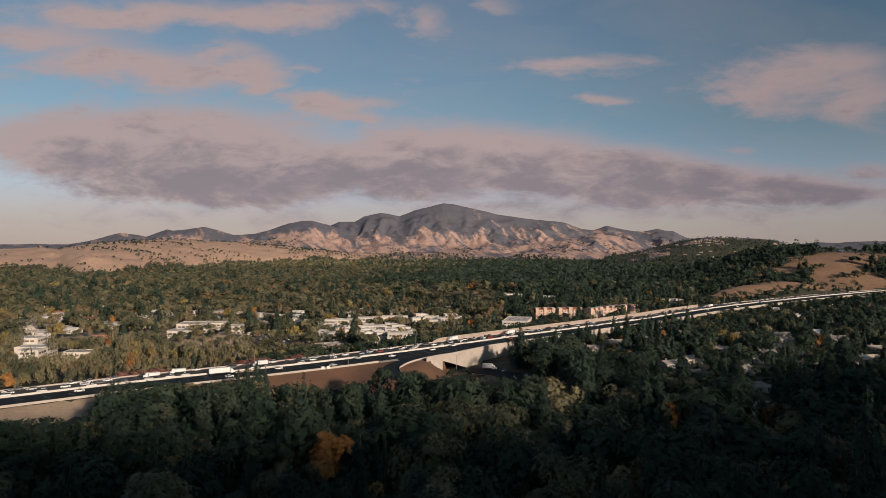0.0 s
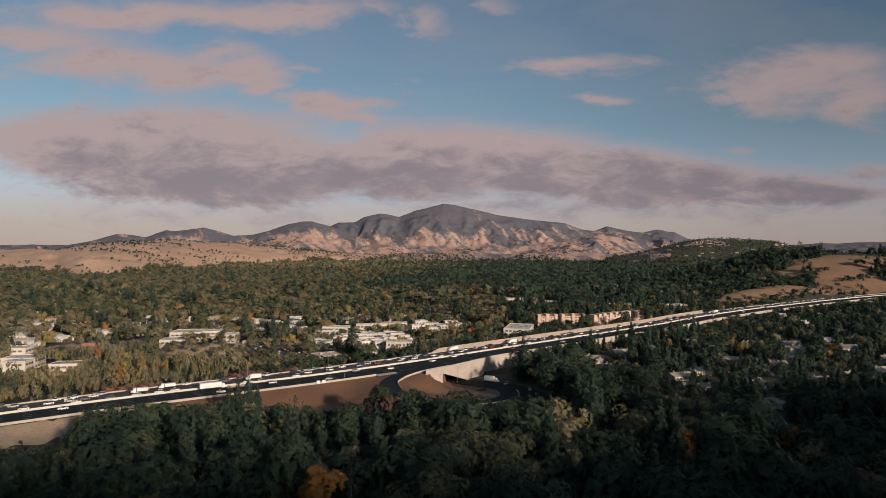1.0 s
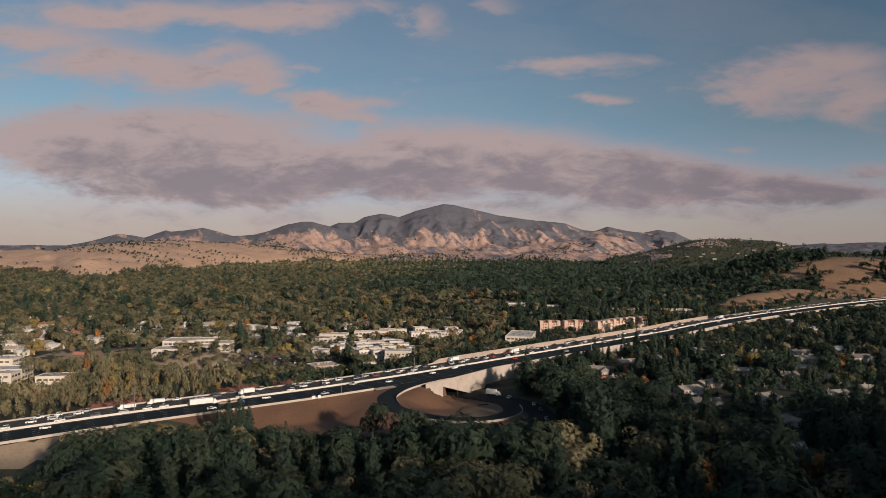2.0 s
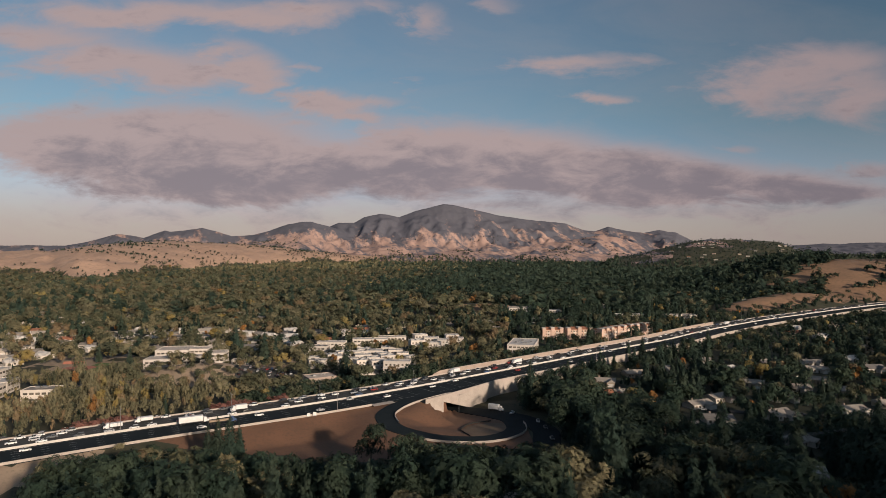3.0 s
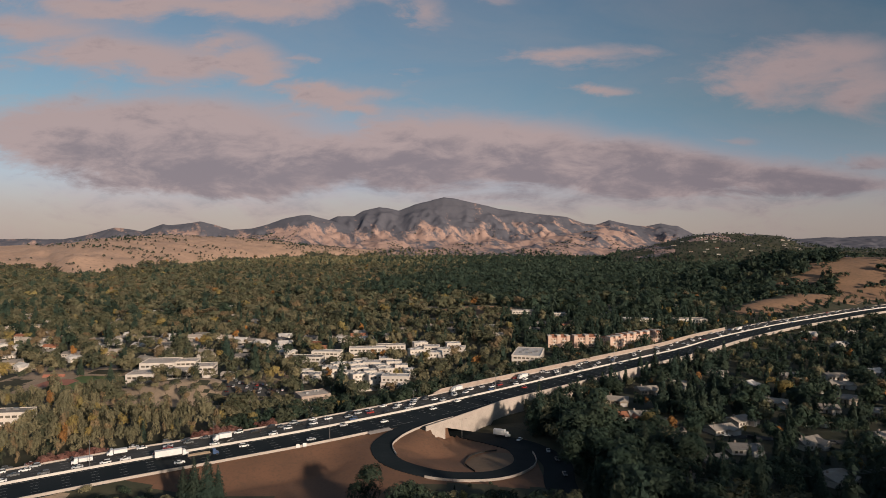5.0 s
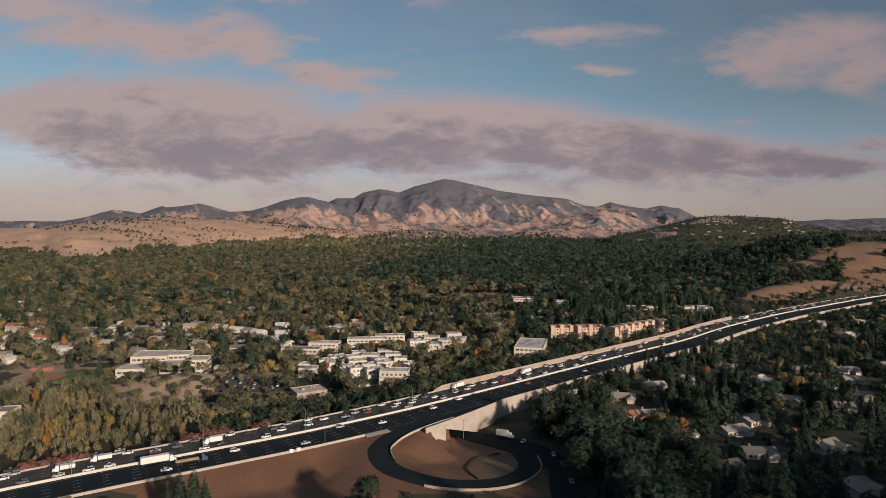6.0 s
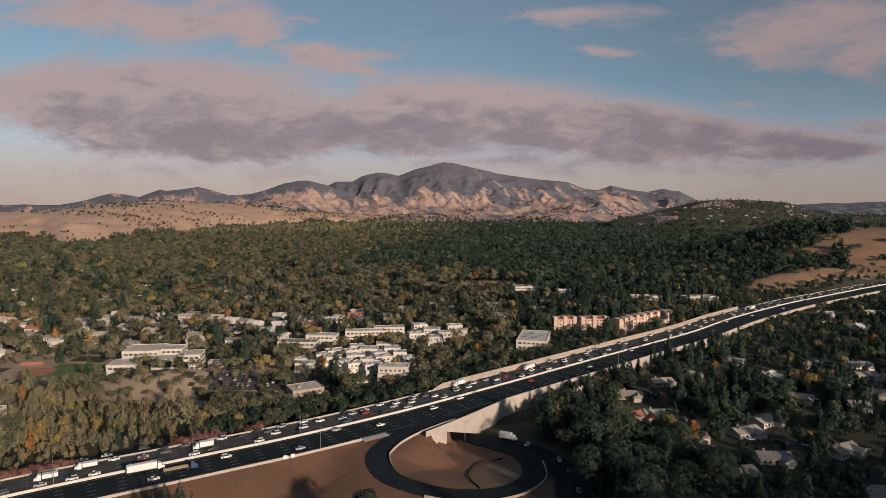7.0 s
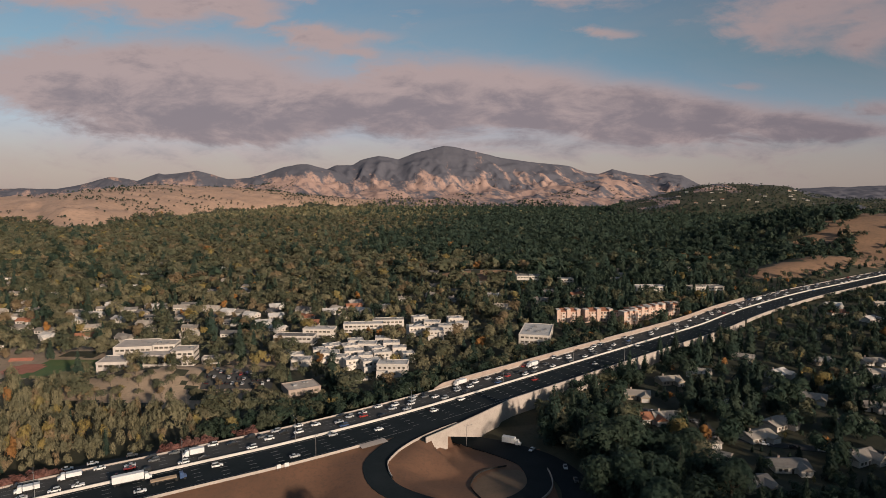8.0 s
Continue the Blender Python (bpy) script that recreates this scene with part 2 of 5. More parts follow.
def tube(bm, a, b, r0, r1, sides=6):
    a, b = Vector(a), Vector(b)
    turn = (b - a).to_track_quat("Z", "Y").to_matrix()
    rings = [[bm.verts.new(p + turn @ Vector((r * math.cos(k * math.tau / sides), r * math.sin(k * math.tau / sides), 0))) for k in range(sides)] for p, r in ((a, r0), (b, r1))]
    for k in range(sides):
        bm.faces.new((rings[0][k], rings[0][(k + 1) % sides], rings[1][(k + 1) % sides], rings[1][k]))
    bm.faces.new(rings[1])
    bm.faces.new(rings[0][::-1])


def empty(name, m, label, category, group="", kind=""):
    ob = new(name)
    ob.matrix_world = m
    return tagged(ob, label, category, group, kind)


# ---- plan of the roads ----
def curve_through(points, step=6.0):
    """A smooth line through the points, with points about a step apart."""
    p = np.array(points, dtype=float)
    p = np.vstack([2 * p[0] - p[1], p, 2 * p[-1] - p[-2]])
    out = []
    for i in range(1, len(p) - 2):
        n = max(2, int(np.linalg.norm(p[i + 1] - p[i]) / step))
        t = (np.arange(n) / n)[:, None]
        a, b, c, d = p[i - 1:i + 3]
        out.append(0.5 * (2 * b + (c - a) * t + (2 * a - 5 * b + 4 * c - d) * t ** 2 + (3 * b - a - 3 * c + d) * t ** 3))
    return np.vstack(out + [p[-2][None]])


def rights(line):
    d = np.gradient(line[:, :2], axis=0)
    d /= np.linalg.norm(d, axis=1)[:, None]
    return np.stack([d[:, 1], -d[:, 0]], 1)


def beside(line, off, dz=0.0):
    r = rights(line)
    out = line.copy()
    out[:, :2] += r * np.reshape(off, (-1, 1))
    out[:, 2] += dz
    return out


def near_line(line, x, y):
    """For points x, y: the signed distance to the right of the line, the index along it and its height there."""
    r = rights(line)
    best, side, where = np.full(x.shape, 1e9), np.zeros(x.shape), np.zeros(x.shape, dtype=int)
    for i, p in enumerate(line):
        dx, dy = x - p[0], y - p[1]
        d2 = dx * dx + dy * dy
        m = d2 < best
        best[m] = d2[m]
        side[m] = (dx * r[i, 0] + dy * r[i, 1])[m]
        where[m] = i
    d = np.sqrt(best)
    return np.where(side < 0, -d, d), where, line[where, 2]


FREEWAY = curve_through([(-620, 30, 3.0), (-420, 167, 4.5), (-270, 266, 5.2), (-171, 336, 6.2), (-114, 371, 7.0), (-73, 395, 7.9), (-20, 432, 9.0), (38, 481, 9.6), (79, 517, 9.8), (158, 586, 10.2),
                         (215, 636, 10.5), (281, 702, 11.0), (380, 786, 12.0), (472, 852, 13.0), (595, 939, 14.0), (760, 1040, 15.0), (1100, 1210, 18.0)])
RAMP = curve_through([(12, 430, 9.2), (-8, 411.5, 9.0), (-21, 397, 8.6), (-29, 384, 7.7), (-31.5, 372, 6.6), (-24, 356, 5.0), (-2, 345.5, 3.2), (22, 349, 1.9), (37, 366, 1.0), (37, 389, 0.2), (27, 404, -0.8), (15, 415, -1.35)], 3.0)
STREET = curve_through([(-44, 482, -1.6), (-18, 452, -1.6), (8, 423, -1.6), (27, 411, -1.2), (44, 394, 0.0), (53, 368, 0.6), (50, 335, 0.8), (60, 290, 1.0), (95, 235, 1.0)], 4.0)
LANE = curve_through([(88, 476, 0.4), (116, 457, 0.4), (134, 441, 0.4), (136, 426, 0.4), (160, 411, 0.4), (210, 400, 0.4), (270, 404, 0.4), (335, 424, 0.4)], 4.0)
FW_NEAR, FW_FAR = 22.0, -18.5


def near_edge(x):
    """The near edge of the roadway, from the median: wider where the ramp leaves beside the bridge."""
    x = np.asarray(x, dtype=float)
    return np.where(x > -33.5, FW_NEAR + 0.4 + 11.8 * np.clip((20 - x) / 51, 0, 1), FW_NEAR)


# ---- ground ----
def bump(x, y, cx, cy, rx, ry, h, turn=0.0):
    c, s = math.cos(radians(turn)), math.sin(radians(turn))
    u, v = ((x - cx) * c + (y - cy) * s) / rx, (-(x - cx) * s + (y - cy) * c) / ry
    return h * np.exp(-(u * u + v * v))


def fractal(x, y, scale, octaves=4, seed=0.0, ridged=False):
    """Smooth value noise over arrays, from -1 to 1."""
    out, amp, total = np.zeros(np.shape(x)), 1.0, 0.0
    for k in range(octaves):
        u, v = x / scale * 2 ** k + seed * 7.13 + k * 31.7, y / scale * 2 ** k - seed * 3.7 + k * 17.3
        iu, iv = np.floor(u), np.floor(v)
        fu, fv = u - iu, v - iv
        fu, fv = fu * fu * (3 - 2 * fu), fv * fv * (3 - 2 * fv)
        h = lambda a, b: np.modf(np.abs(np.sin(a * 127.1 + b * 311.7) * 43758.5453))[0]
        n = (h(iu, iv) * (1 - fu) + h(iu + 1, iv) * fu) * (1 - fv) + (h(iu, iv + 1) * (1 - fu) + h(iu + 1, iv + 1) * fu) * fv
        n = 2 * n - 1
        if ridged:
            n = 1 - 2 * np.abs(n)
        out += amp * n
        total += amp
        amp *= 0.5
    return out / total


def dome(x, y, cx, cy, rx, ry):
    """A round-shouldered hill of height 1."""
    return np.exp(-(((x - cx) / rx) ** 2 + ((y - cy) / ry) ** 2) ** 1.8)


def knoll(x, y):
    """The golden knoll beside the freeway."""
    return 70 * dome(x, y, 880, 1340, 330, 240)


# Crests of the hills and mountains round the valley: direction across (x / y) and height, each at its own distance.
GOLDEN_CREST = [(-0.899, 95), (-0.716, 98), (-0.652, 108), (-0.625, 100), (-0.579, 119), (-0.533, 139), (-0.488, 155), (-0.442, 167), (-0.396, 162), (-0.351, 156), (-0.305, 145), (-0.259, 126), (-0.205, 103), (-0.15, 80), (-0.077, 40)]
LOW_CREST = [(-0.415, 73), (-0.323, 100), (-0.241, 107), (-0.168, 92), (-0.077, 84), (0.015, 104), (0.069, 111), (0.106, 92), (0.161, 104), (0.197, 131), (0.234, 111), (0.289, 96), (0.343, 80)]
MIDDLE_CREST = [(-0.387, 112), (-0.323, 165), (-0.287, 177), (-0.241, 202), (-0.218, 185), (-0.186, 149), (-0.15, 132), (-0.113, 153), (-0.077, 173), (-0.022, 149), (0.015, 136), (0.069, 161), (0.133, 149), (0.197, 181), (0.225, 202), (0.252, 222), (0.279, 206), (0.307, 169), (0.334, 132), (0.38, 104)]
BLUE_CREST = [(-0.853, 138), (-0.661, 151), (-0.606, 147), (-0.57, 176), (-0.547, 206), (-0.521, 236), (-0.501, 227), (-0.48, 206), (-0.465, 232), (-0.445, 266), (-0.436, 253), (-0.41, 266), (-0.387, 283), (-0.364, 257), (-0.337, 219), (-0.305, 227), (-0.278, 262), (-0.25, 308), (-0.227, 330), (-0.212, 330), (-0.194, 308), (-0.168, 274), (-0.113, 181)]
SUMMIT_CREST = [(-0.223, 205), (-0.182, 298), (-0.168, 329), (-0.142, 329), (-0.127, 373), (-0.102, 399), (-0.086, 390), (-0.071, 373), (-0.045, 421), (0.001, 476), (0.015, 470), (0.06, 421), (0.088, 386), (0.142, 351), (0.197, 324), (0.225, 272), (0.243, 263), (0.264, 298), (0.298, 263), (0.321, 249), (0.346, 276), (0.36, 258), (0.373, 254), (0.403, 179), (0.471, 139)]
HOMES_CREST = [(0.27, 60), (0.325, 97), (0.362, 129), (0.394, 157), (0.426, 169), (0.462, 169), (0.508, 163), (0.535, 154), (0.553, 135), (0.572, 112), (0.608, 92), (0.716, 82), (0.882, 82)]
RIGHT_CREST = [(0.426, 113), (0.508, 139), (0.563, 152), (0.608, 165), (0.636, 161), (0.663, 171), (0.716, 174), (0.928, 182)]


def woods_end(x, y):
    """How far the trees of the valley floor reach, by direction across."""
    return np.interp(x / np.maximum(y, 1.0), (-0.72, -0.62, -0.58, -0.53, -0.44, -0.35, -0.26, -0.10, 0.40), (2420, 2380, 2080, 2280, 2680, 3250, 3700, 4050, 3900))


def far_z(x, y):
    """Foothills, golden hills and mountains: each rises from its foot to its crest, with spurs between."""
    u = x / y
    floor = 5 + 24 * np.clip((y - 2300) / 1800, 0, 1) * np.clip((u + 0.45) / 0.2, 0, 1)
    z = floor + 0.0
    bend = fractal(x, y, 420, 3, 15)
    spur = fractal(x + 0.75 * y + 40 * bend, 0.45 * y - 0.1 * x, 120, 4, 11, True)
    knob = fractal(x, y, 110, 4, 14, True)
    golden_at = np.interp(u, (-0.58, -0.53, -0.49, -0.44, -0.35), (2900, 3250, 3600, 3950, 4150))
    for crest, at, foot, power, rough in ((GOLDEN_CREST, golden_at, woods_end(x, y) - 60, 0.62, 22), (LOW_CREST, 4300.0, 3900.0, 0.9, 30), (MIDDLE_CREST, 4520.0, 4080.0, 0.9, 52),
                                          (BLUE_CREST, 4720.0, 4250.0, 1.0, 60), (SUMMIT_CREST, 4880.0, 4300.0, 1.05, 80), (HOMES_CREST, 3500.0, 2950.0, 0.8, 26), (RIGHT_CREST, 4820.0, 4200.0, 1.0, 40)):
        us, zs = zip(*crest)
        t = np.clip((y - foot) / (at - foot), 0, 1)
        lean = u + 0.025 * (1 - t) * bend
        top = np.interp(lean, us, zs, left=0.0, right=0.0)
        top = top + 3.0 * fractal(x, y * 0.2, 45, 3, 12) * (at > 3400)
        rise = (top - floor) * t ** power + rough * (0.55 * spur + 0.45 * knob - 0.1) * np.minimum(t * 3.5, 1) * (1 - t ** 3)
        past = np.maximum(y - at, 0)
        rise = rise - past * 0.55
        z = np.maximum(z, floor + np.where(top > floor, rise, 0))
    return z


def natural_z(x, y):
    """The land without roads."""
    z = 8.0 / (1 + np.exp(-(y - 640) / 70)) / (1 + np.exp(-(x - 40) / 60)) + 1.5 / (1 + np.exp(-(y - 470) / 30))
    z = z + fractal(x, y, 180, 3, 1) * 1.5 * np.clip((y - 420) / 200, 0, 1)
    z = z + bump(x, y, 45, 935, 95, 34, 15) + bump(x, y, -178, 506, 48, 22, 10)
    z = z + np.maximum(knoll(x, y), dome(x, y, 800, 1480, 170, 210) * 40) + bump(x, y, 470, 955, 75, 40, 13, 20) + bump(x, y, 560, 1020, 90, 60, 20, 20)
    z = z + fractal(x, y, 420, 4, 3) * 8 * np.clip((y - 1500) / 700, 0, 1)
    join = np.clip((y - 2050) / 270, 0, 1)
    z = z * (1 - join) + far_z(x, np.maximum(y, 1500.0)) * join
    # a long unseen ridge, added behind the camera to shade the near slope
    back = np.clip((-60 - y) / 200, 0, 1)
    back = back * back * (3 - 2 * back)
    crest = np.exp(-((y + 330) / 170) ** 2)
    z = z + np.where(y < -60, back * crest * (SHADE_RIDGE + 7 * fractal(x, y, 160, 3, 9) + 0.01 * np.clip(x - 257, -300, 253) + 36 * np.clip((x - 460) / 140, 0, 1)), 0)
    return z


# height of the added ridge, set by how far its shade should reach
SHADE_RIDGE = 203.0


def ground_z(x, y):
    x, y = np.asarray(x, dtype=float), np.asarray(y, dtype=float)
    z = natural_z(x, y)
    d, i, deck = near_line(FREEWAY, x, y)
    at = FREEWAY[i, 0]
    # banks beside the roadway; past the loop's gore the near bank falls away in front of the walls
    edge = near_edge(at)
    reach = np.where(d > 0, d - edge - 0.3, -d + FW_FAR - 0.4)
    slope = np.where(d > 0, 0.34, 0.55)
    fall = np.clip((at + 32) / 12, 0, 1)
    top = np.where((d > 0) & (reach > -2.0), (deck - 0.5) * (1 - fall) - 2.4 * fall, deck - 0.5)
    bank = top - slope * np.maximum(reach, 0)
    z = np.where((d > 0) & (np.abs(d) < 45) & (at > -14) & (at < 30) & (y < 440), z - 2.2 * np.clip(1 - (np.abs(d) - 22) / 20, 0, 1), z)
    z = np.where(np.abs(d) < 80, np.maximum(z, bank), z)
    z = np.where((d > FW_FAR) & (d < edge - 2.0), deck - 0.5, z)
    ds, _, zs = near_line(STREET, x, y)
    dr, _, zr = near_line(RAMP, x, y)
    # soil cone inside and outside of the loop ramp
    k = np.clip(1 - (np.abs(dr) - 6) / 26, 0, 1)
    k = k * k * (3 - 2 * k)
    loop = (x < 75) & (y < 425) & (y > 310) & ((d > edge) | ((np.abs(dr) < 8) & (zr < 8.7)))
    k = np.where((d > edge) & (at > -33) & (zr > 6.9), 0, k)
    z = np.where(loop, z * (1 - k) + (zr - 0.3) * k, z)
    z = np.where((np.abs(ds) < 9) & (d > edge - 1), zs - 0.3, z)
    dl, _, zl = near_line(LANE, x, y)
    z = np.where(np.abs(dl) < 5.5, zl - 0.25, z)
    under = (np.abs(ds) < 12) & (d < edge + 1) & (d > FW_FAR - 1) & (y > 400)
    return np.where(under, -2.0, z)


def lines(spans):
    """Grid lines: (from, to, step) one after another."""
    return np.unique(np.concatenate([np.arange(a, b, s) for a, b, s in spans] + [np.array([spans[-1][1]])]).round(2))


gx = lines([(-3800, -1500, 60), (-1500, -340, 20), (-340, -60, 4), (-60, 70, 2), (70, 340, 6), (340, 1100, 12), (1100, 1500, 24), (1500, 3800, 60)])
gy = lines([(-900, 120, 30), (120, 330, 10), (330, 440, 2), (440, 600, 4), (600, 610, 5), (610, 1500, 11), (1500, 2350, 30)])
GX, GY = np.meshgrid(gx, gy)
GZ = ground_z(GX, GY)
nx, ny = len(gx), len(gy)
ids = np.arange(nx * ny).reshape(ny, nx)
quads = np.stack([ids[:-1, :-1], ids[:-1, 1:], ids[1:, 1:], ids[1:, :-1]], -1).reshape(-1, 4)
fx, fy = (GX[:-1, :-1] + GX[1:, 1:]).ravel() / 2, (GY[:-1, :-1] + GY[1:, 1:]).ravel() / 2


def in_field(x, y):
    """The bare graded soil between the freeway and the trees, with the loop."""
    d, i, _ = near_line(FREEWAY, x, y)
    at = FREEWAY[i, 0]
    dr, _, _ = near_line(RAMP, x, y)
    edge = np.where(x < -20, 316 + 0.16 * np.abs(x + 20), 338)
    return (d > 14) & (x > -153) & (x < 44) & (y > edge + 4 * fractal(x, y, 22, 2, 4)) & (at < 60) & ~((at > -6) & (y > 408) & (d < 60))


def dry_grass(x, y):
    """Open golden grass: the hills to the left and the knoll to the right."""
    hills = y > woods_end(x, y) + 70 * fractal(x, y, 160, 3, 6) - 90 * np.maximum(fractal(x, y, 60, 2, 16), 0)
    d, _, _ = near_line(FREEWAY, x, y)
    open_slope = (knoll(x, y) > 5) & (x > (0.495 + 0.085 * np.clip((y - 980) / 240, 0, 1)) * y + 120 * fractal(x, y, 130, 4, 2)) & (y < 1560) & (fractal(x, y, 70, 3, 26) < 0.36)
    lobes = bump(x, y, 462, 935, 66, 24, 1, 15) + bump(x, y, 550, 985, 60, 32, 1, 25) + bump(x, y, 650, 1045, 60, 34, 1, 25) + 0.55 * fractal(x, y, 36, 4, 2) > 0.52
    bare = (bump(x, y, 5, 912, 38, 17, 1) + bump(x, y, 75, 912, 34, 17, 1)) > 0.5
    return hills | ((open_slope | lobes) & (d < -25)) | bare


def pale_bank(x, y):
    """Dry pale earth: the bank to the left, the verge across the freeway and the slope below the school."""
    d, i, _ = near_line(FREEWAY, x, y)
    slope = (((x + 182) / 32) ** 2 + ((y - 484) / 16) ** 2 + 1.5 * fractal(x, y, 20, 4, 8) < 0.85) | (((x + 150) / 15) ** 2 + ((y - 466) / 8) ** 2 < 1)
    path = (np.abs(y - 588 - 0.1 * (x + 300)) < 6) & (x < -262)
    yard = (x > -345) & (x < -118) & (y > 470 + 14 * fractal(x, y, 24, 3, 20)) & (y < 610) & (fractal(x, y, 26, 3, 19) > 0.06)
    path = path | yard
    return ((d > 20) & (d < 42) & (x < -150)) | ((d > -27) & (d < -19) & (x > -180) & (x < -62)) | slope | path


def lawn(x, y):
    return (x > -289) & (x < -240) & (y > 514) & (y < 560)


def infield(x, y):
    return ((x + 292) / 14) ** 2 + ((y - 536) / 12) ** 2 < 1


kind = np.zeros(len(fx), dtype=int)
kind[dry_grass(fx, fy)] = np.where(fy[dry_grass(fx, fy)] < 1800, 7, 3)
kind[pale_bank(fx, fy)] = 2
kind[lawn(fx, fy)] = 4
kind[infield(fx, fy)] = 5
kind[in_field(fx, fy)] = 1
kind[in_field(fx, fy) & (bump(fx, fy, 24, 367, 15, 19, 1, -30) > 0.42)] = 6
M_GRADED = material("graded_soil", ((0.165, 0.112, 0.076), (0.130, 0.094, 0.064), (0.105, 0.085, 0.055)), scale=10.0, detail_scale=1.2, bump=0.12)
# redder knoll grass, with the knoll's partial shade darkened into its colour
M_RUSSET_SHADED = material("russet_shaded_grass", ((0.30, 0.182, 0.112), (0.235, 0.145, 0.092), (0.155, 0.112, 0.070)), scale=40.0, detail_scale=5.0, contrast=(0.3, 0.7), bump=0.3)
M_TRACK = material("red_clay", ((0.40, 0.17, 0.12), (0.34, 0.15, 0.105)), scale=6.0)
M_GOLD = material("dry_golden_grass", ((0.50, 0.330, 0.238), (0.41, 0.272, 0.198), (0.29, 0.205, 0.150)), scale=120.0, detail_scale=14.0, contrast=(0.3, 0.7))
ground = mesh_object("ground", np.stack([GX.ravel(), GY.ravel(), GZ.ravel()], 1), quads, [M_GROUND, M_SOIL, M_PALE_SOIL, M_GOLD, M_GRASS, M_TRACK, M_GRADED, M_RUSSET_SHADED], smooth=True, index=kind)
tagged(ground, "valley floor of leaf litter, bare soil and golden grass", "ground", kind="structure")


# ---- mountains ----
# a fan of quads, wider with distance
mu, my = np.arange(-0.86, 0.861, 0.0028), np.concatenate([np.arange(2350, 3900, 24.0), np.arange(3900, 4985, 12.0)])
MU, MY = np.meshgrid(mu, my)
MX = MU * MY
MZ = far_z(MX, MY)
ids = np.arange(MX.size).reshape(MX.shape)
quads = np.stack([ids[:-1, :-1], ids[:-1, 1:], ids[1:, 1:], ids[1:, :-1]], -1).reshape(-1, 4)
hx, hy = (MX[:-1, :-1] + MX[1:, 1:]).ravel() / 2, (MY[:-1, :-1] + MY[1:, 1:]).ravel() / 2
cover_of = np.where(dry_grass(hx, hy), np.where(hy < 4150, 1, 2), 0)
# homes hill: dark ground cover carries the cloud shade lying there
cover_of[(hx > 0.28 * hy) & (hy < 3750)] = 0
cover_of[(hx > 0.30 * hy) & (hy > 3080) & (hy < 3600) & (fractal(hx, hy, 120, 3, 44) > 0.12)] = 2
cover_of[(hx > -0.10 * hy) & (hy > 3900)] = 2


def mountain_material():
    m = bpy.data.materials.new("grass_and_hazed_chaparral")
    m.use_nodes = True
    n = Nodes(m.node_tree)
    shader, out = n.add("ShaderNodeBsdfPrincipled"), n.add("ShaderNodeOutputMaterial")
    n.link(shader.outputs[0], out.inputs[0])
    geo = n.add("ShaderNodeNewGeometry")
    xyz = n.add("ShaderNodeSeparateXYZ")
    n.link(geo.outputs["Position"], xyz.inputs[0])
    lean = n.add("ShaderNodeCombineXYZ")
    n.link(n.math("ADD", xyz.outputs[0], n.math("MULTIPLY", xyz.outputs[1], 0.5)), lean.inputs[0])
    n.link(n.math("MULTIPLY", xyz.outputs[1], 0.45), lean.inputs[1])
    big = n.noise(lean.outputs[0], 1 / 110, 8, 0.66)
    fine = n.noise(geo.outputs["Position"], 1 / 26, 5, 0.65)
    # more scrub to the west and on high ridges; it also stands for cloud shade
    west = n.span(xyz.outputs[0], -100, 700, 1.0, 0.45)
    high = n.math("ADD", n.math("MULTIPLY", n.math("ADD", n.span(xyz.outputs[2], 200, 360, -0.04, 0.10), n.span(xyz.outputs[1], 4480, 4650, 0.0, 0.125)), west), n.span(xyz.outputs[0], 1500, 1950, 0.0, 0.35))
    scrub_and_shade = n.span(n.math("ADD", n.math("ADD", big, high), n.math("MULTIPLY", n.math("SUBTRACT", fine, 0.5), 0.34)), 0.42, 0.565)
    # the scrub colour is blued and lifted as by aerial haze
    colour = n.mix(scrub_and_shade, n.mix(fine, (0.46, 0.315, 0.265), (0.33, 0.226, 0.198)), n.mix(fine, (0.092, 0.096, 0.122), (0.130, 0.128, 0.152)))
    n.link(colour, shader.inputs["Base Color"])
    shader.inputs["Roughness"].default_value = 0.95
    shader.inputs["Specular IOR Level"].default_value = 0.05
    return m


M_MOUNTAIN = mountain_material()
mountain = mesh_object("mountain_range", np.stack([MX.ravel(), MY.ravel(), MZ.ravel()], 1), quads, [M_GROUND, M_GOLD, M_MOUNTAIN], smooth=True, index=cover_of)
tagged(mountain, "far mountain range of golden grass and dark chaparral with painted haze", "mountain", kind="structure")


# ---- roads ----
def strip(name, line, offs, mat, parent=None, label="", rows=slice(None)):
    """A band swept along a line: a closed or open section of (offset, height) pairs."""
    use = line[rows]
    r = rights(line)[rows]
    verts, faces, n = [], [], len(offs)
    for p, q in zip(use, r):
        for o, h in offs:
            verts.append((p[0] + q[0] * o, p[1] + q[1] * o, p[2] + h))
    for i in range(len(use) - 1):
        for k in range(n - 1):
            a = i * n + k
            faces.append((a, a + 1, a + n + 1, a + n))
    return mesh_object(name, verts, faces, mat, parent, label)


def wall_section(o, w, z0, z1):
    return [(o - w / 2, z0), (o - w / 2, z1), (o + w / 2, z1), (o + w / 2, z0)]


def rows_between(line, x0, x1):
    i = np.where((line[:, 0] >= x0) & (line[:, 0] <= x1))[0]
    return slice(i[0], i[-1] + 1)


road_far = tagged(strip("road", FREEWAY, [(FW_FAR, -0.9), (FW_FAR, 0), (-0.4, 0)][::-1], M_ASPHALT_OLD), "worn grey freeway lanes full of slow traffic", "road", kind="structure")
lane_edge = near_edge(FREEWAY[:, 0])
near_side = beside(FREEWAY, lane_edge)
verts = [tuple(p) for pair in zip(beside(FREEWAY, 0.4), near_side, beside(FREEWAY, lane_edge, -0.9)) for p in pair]
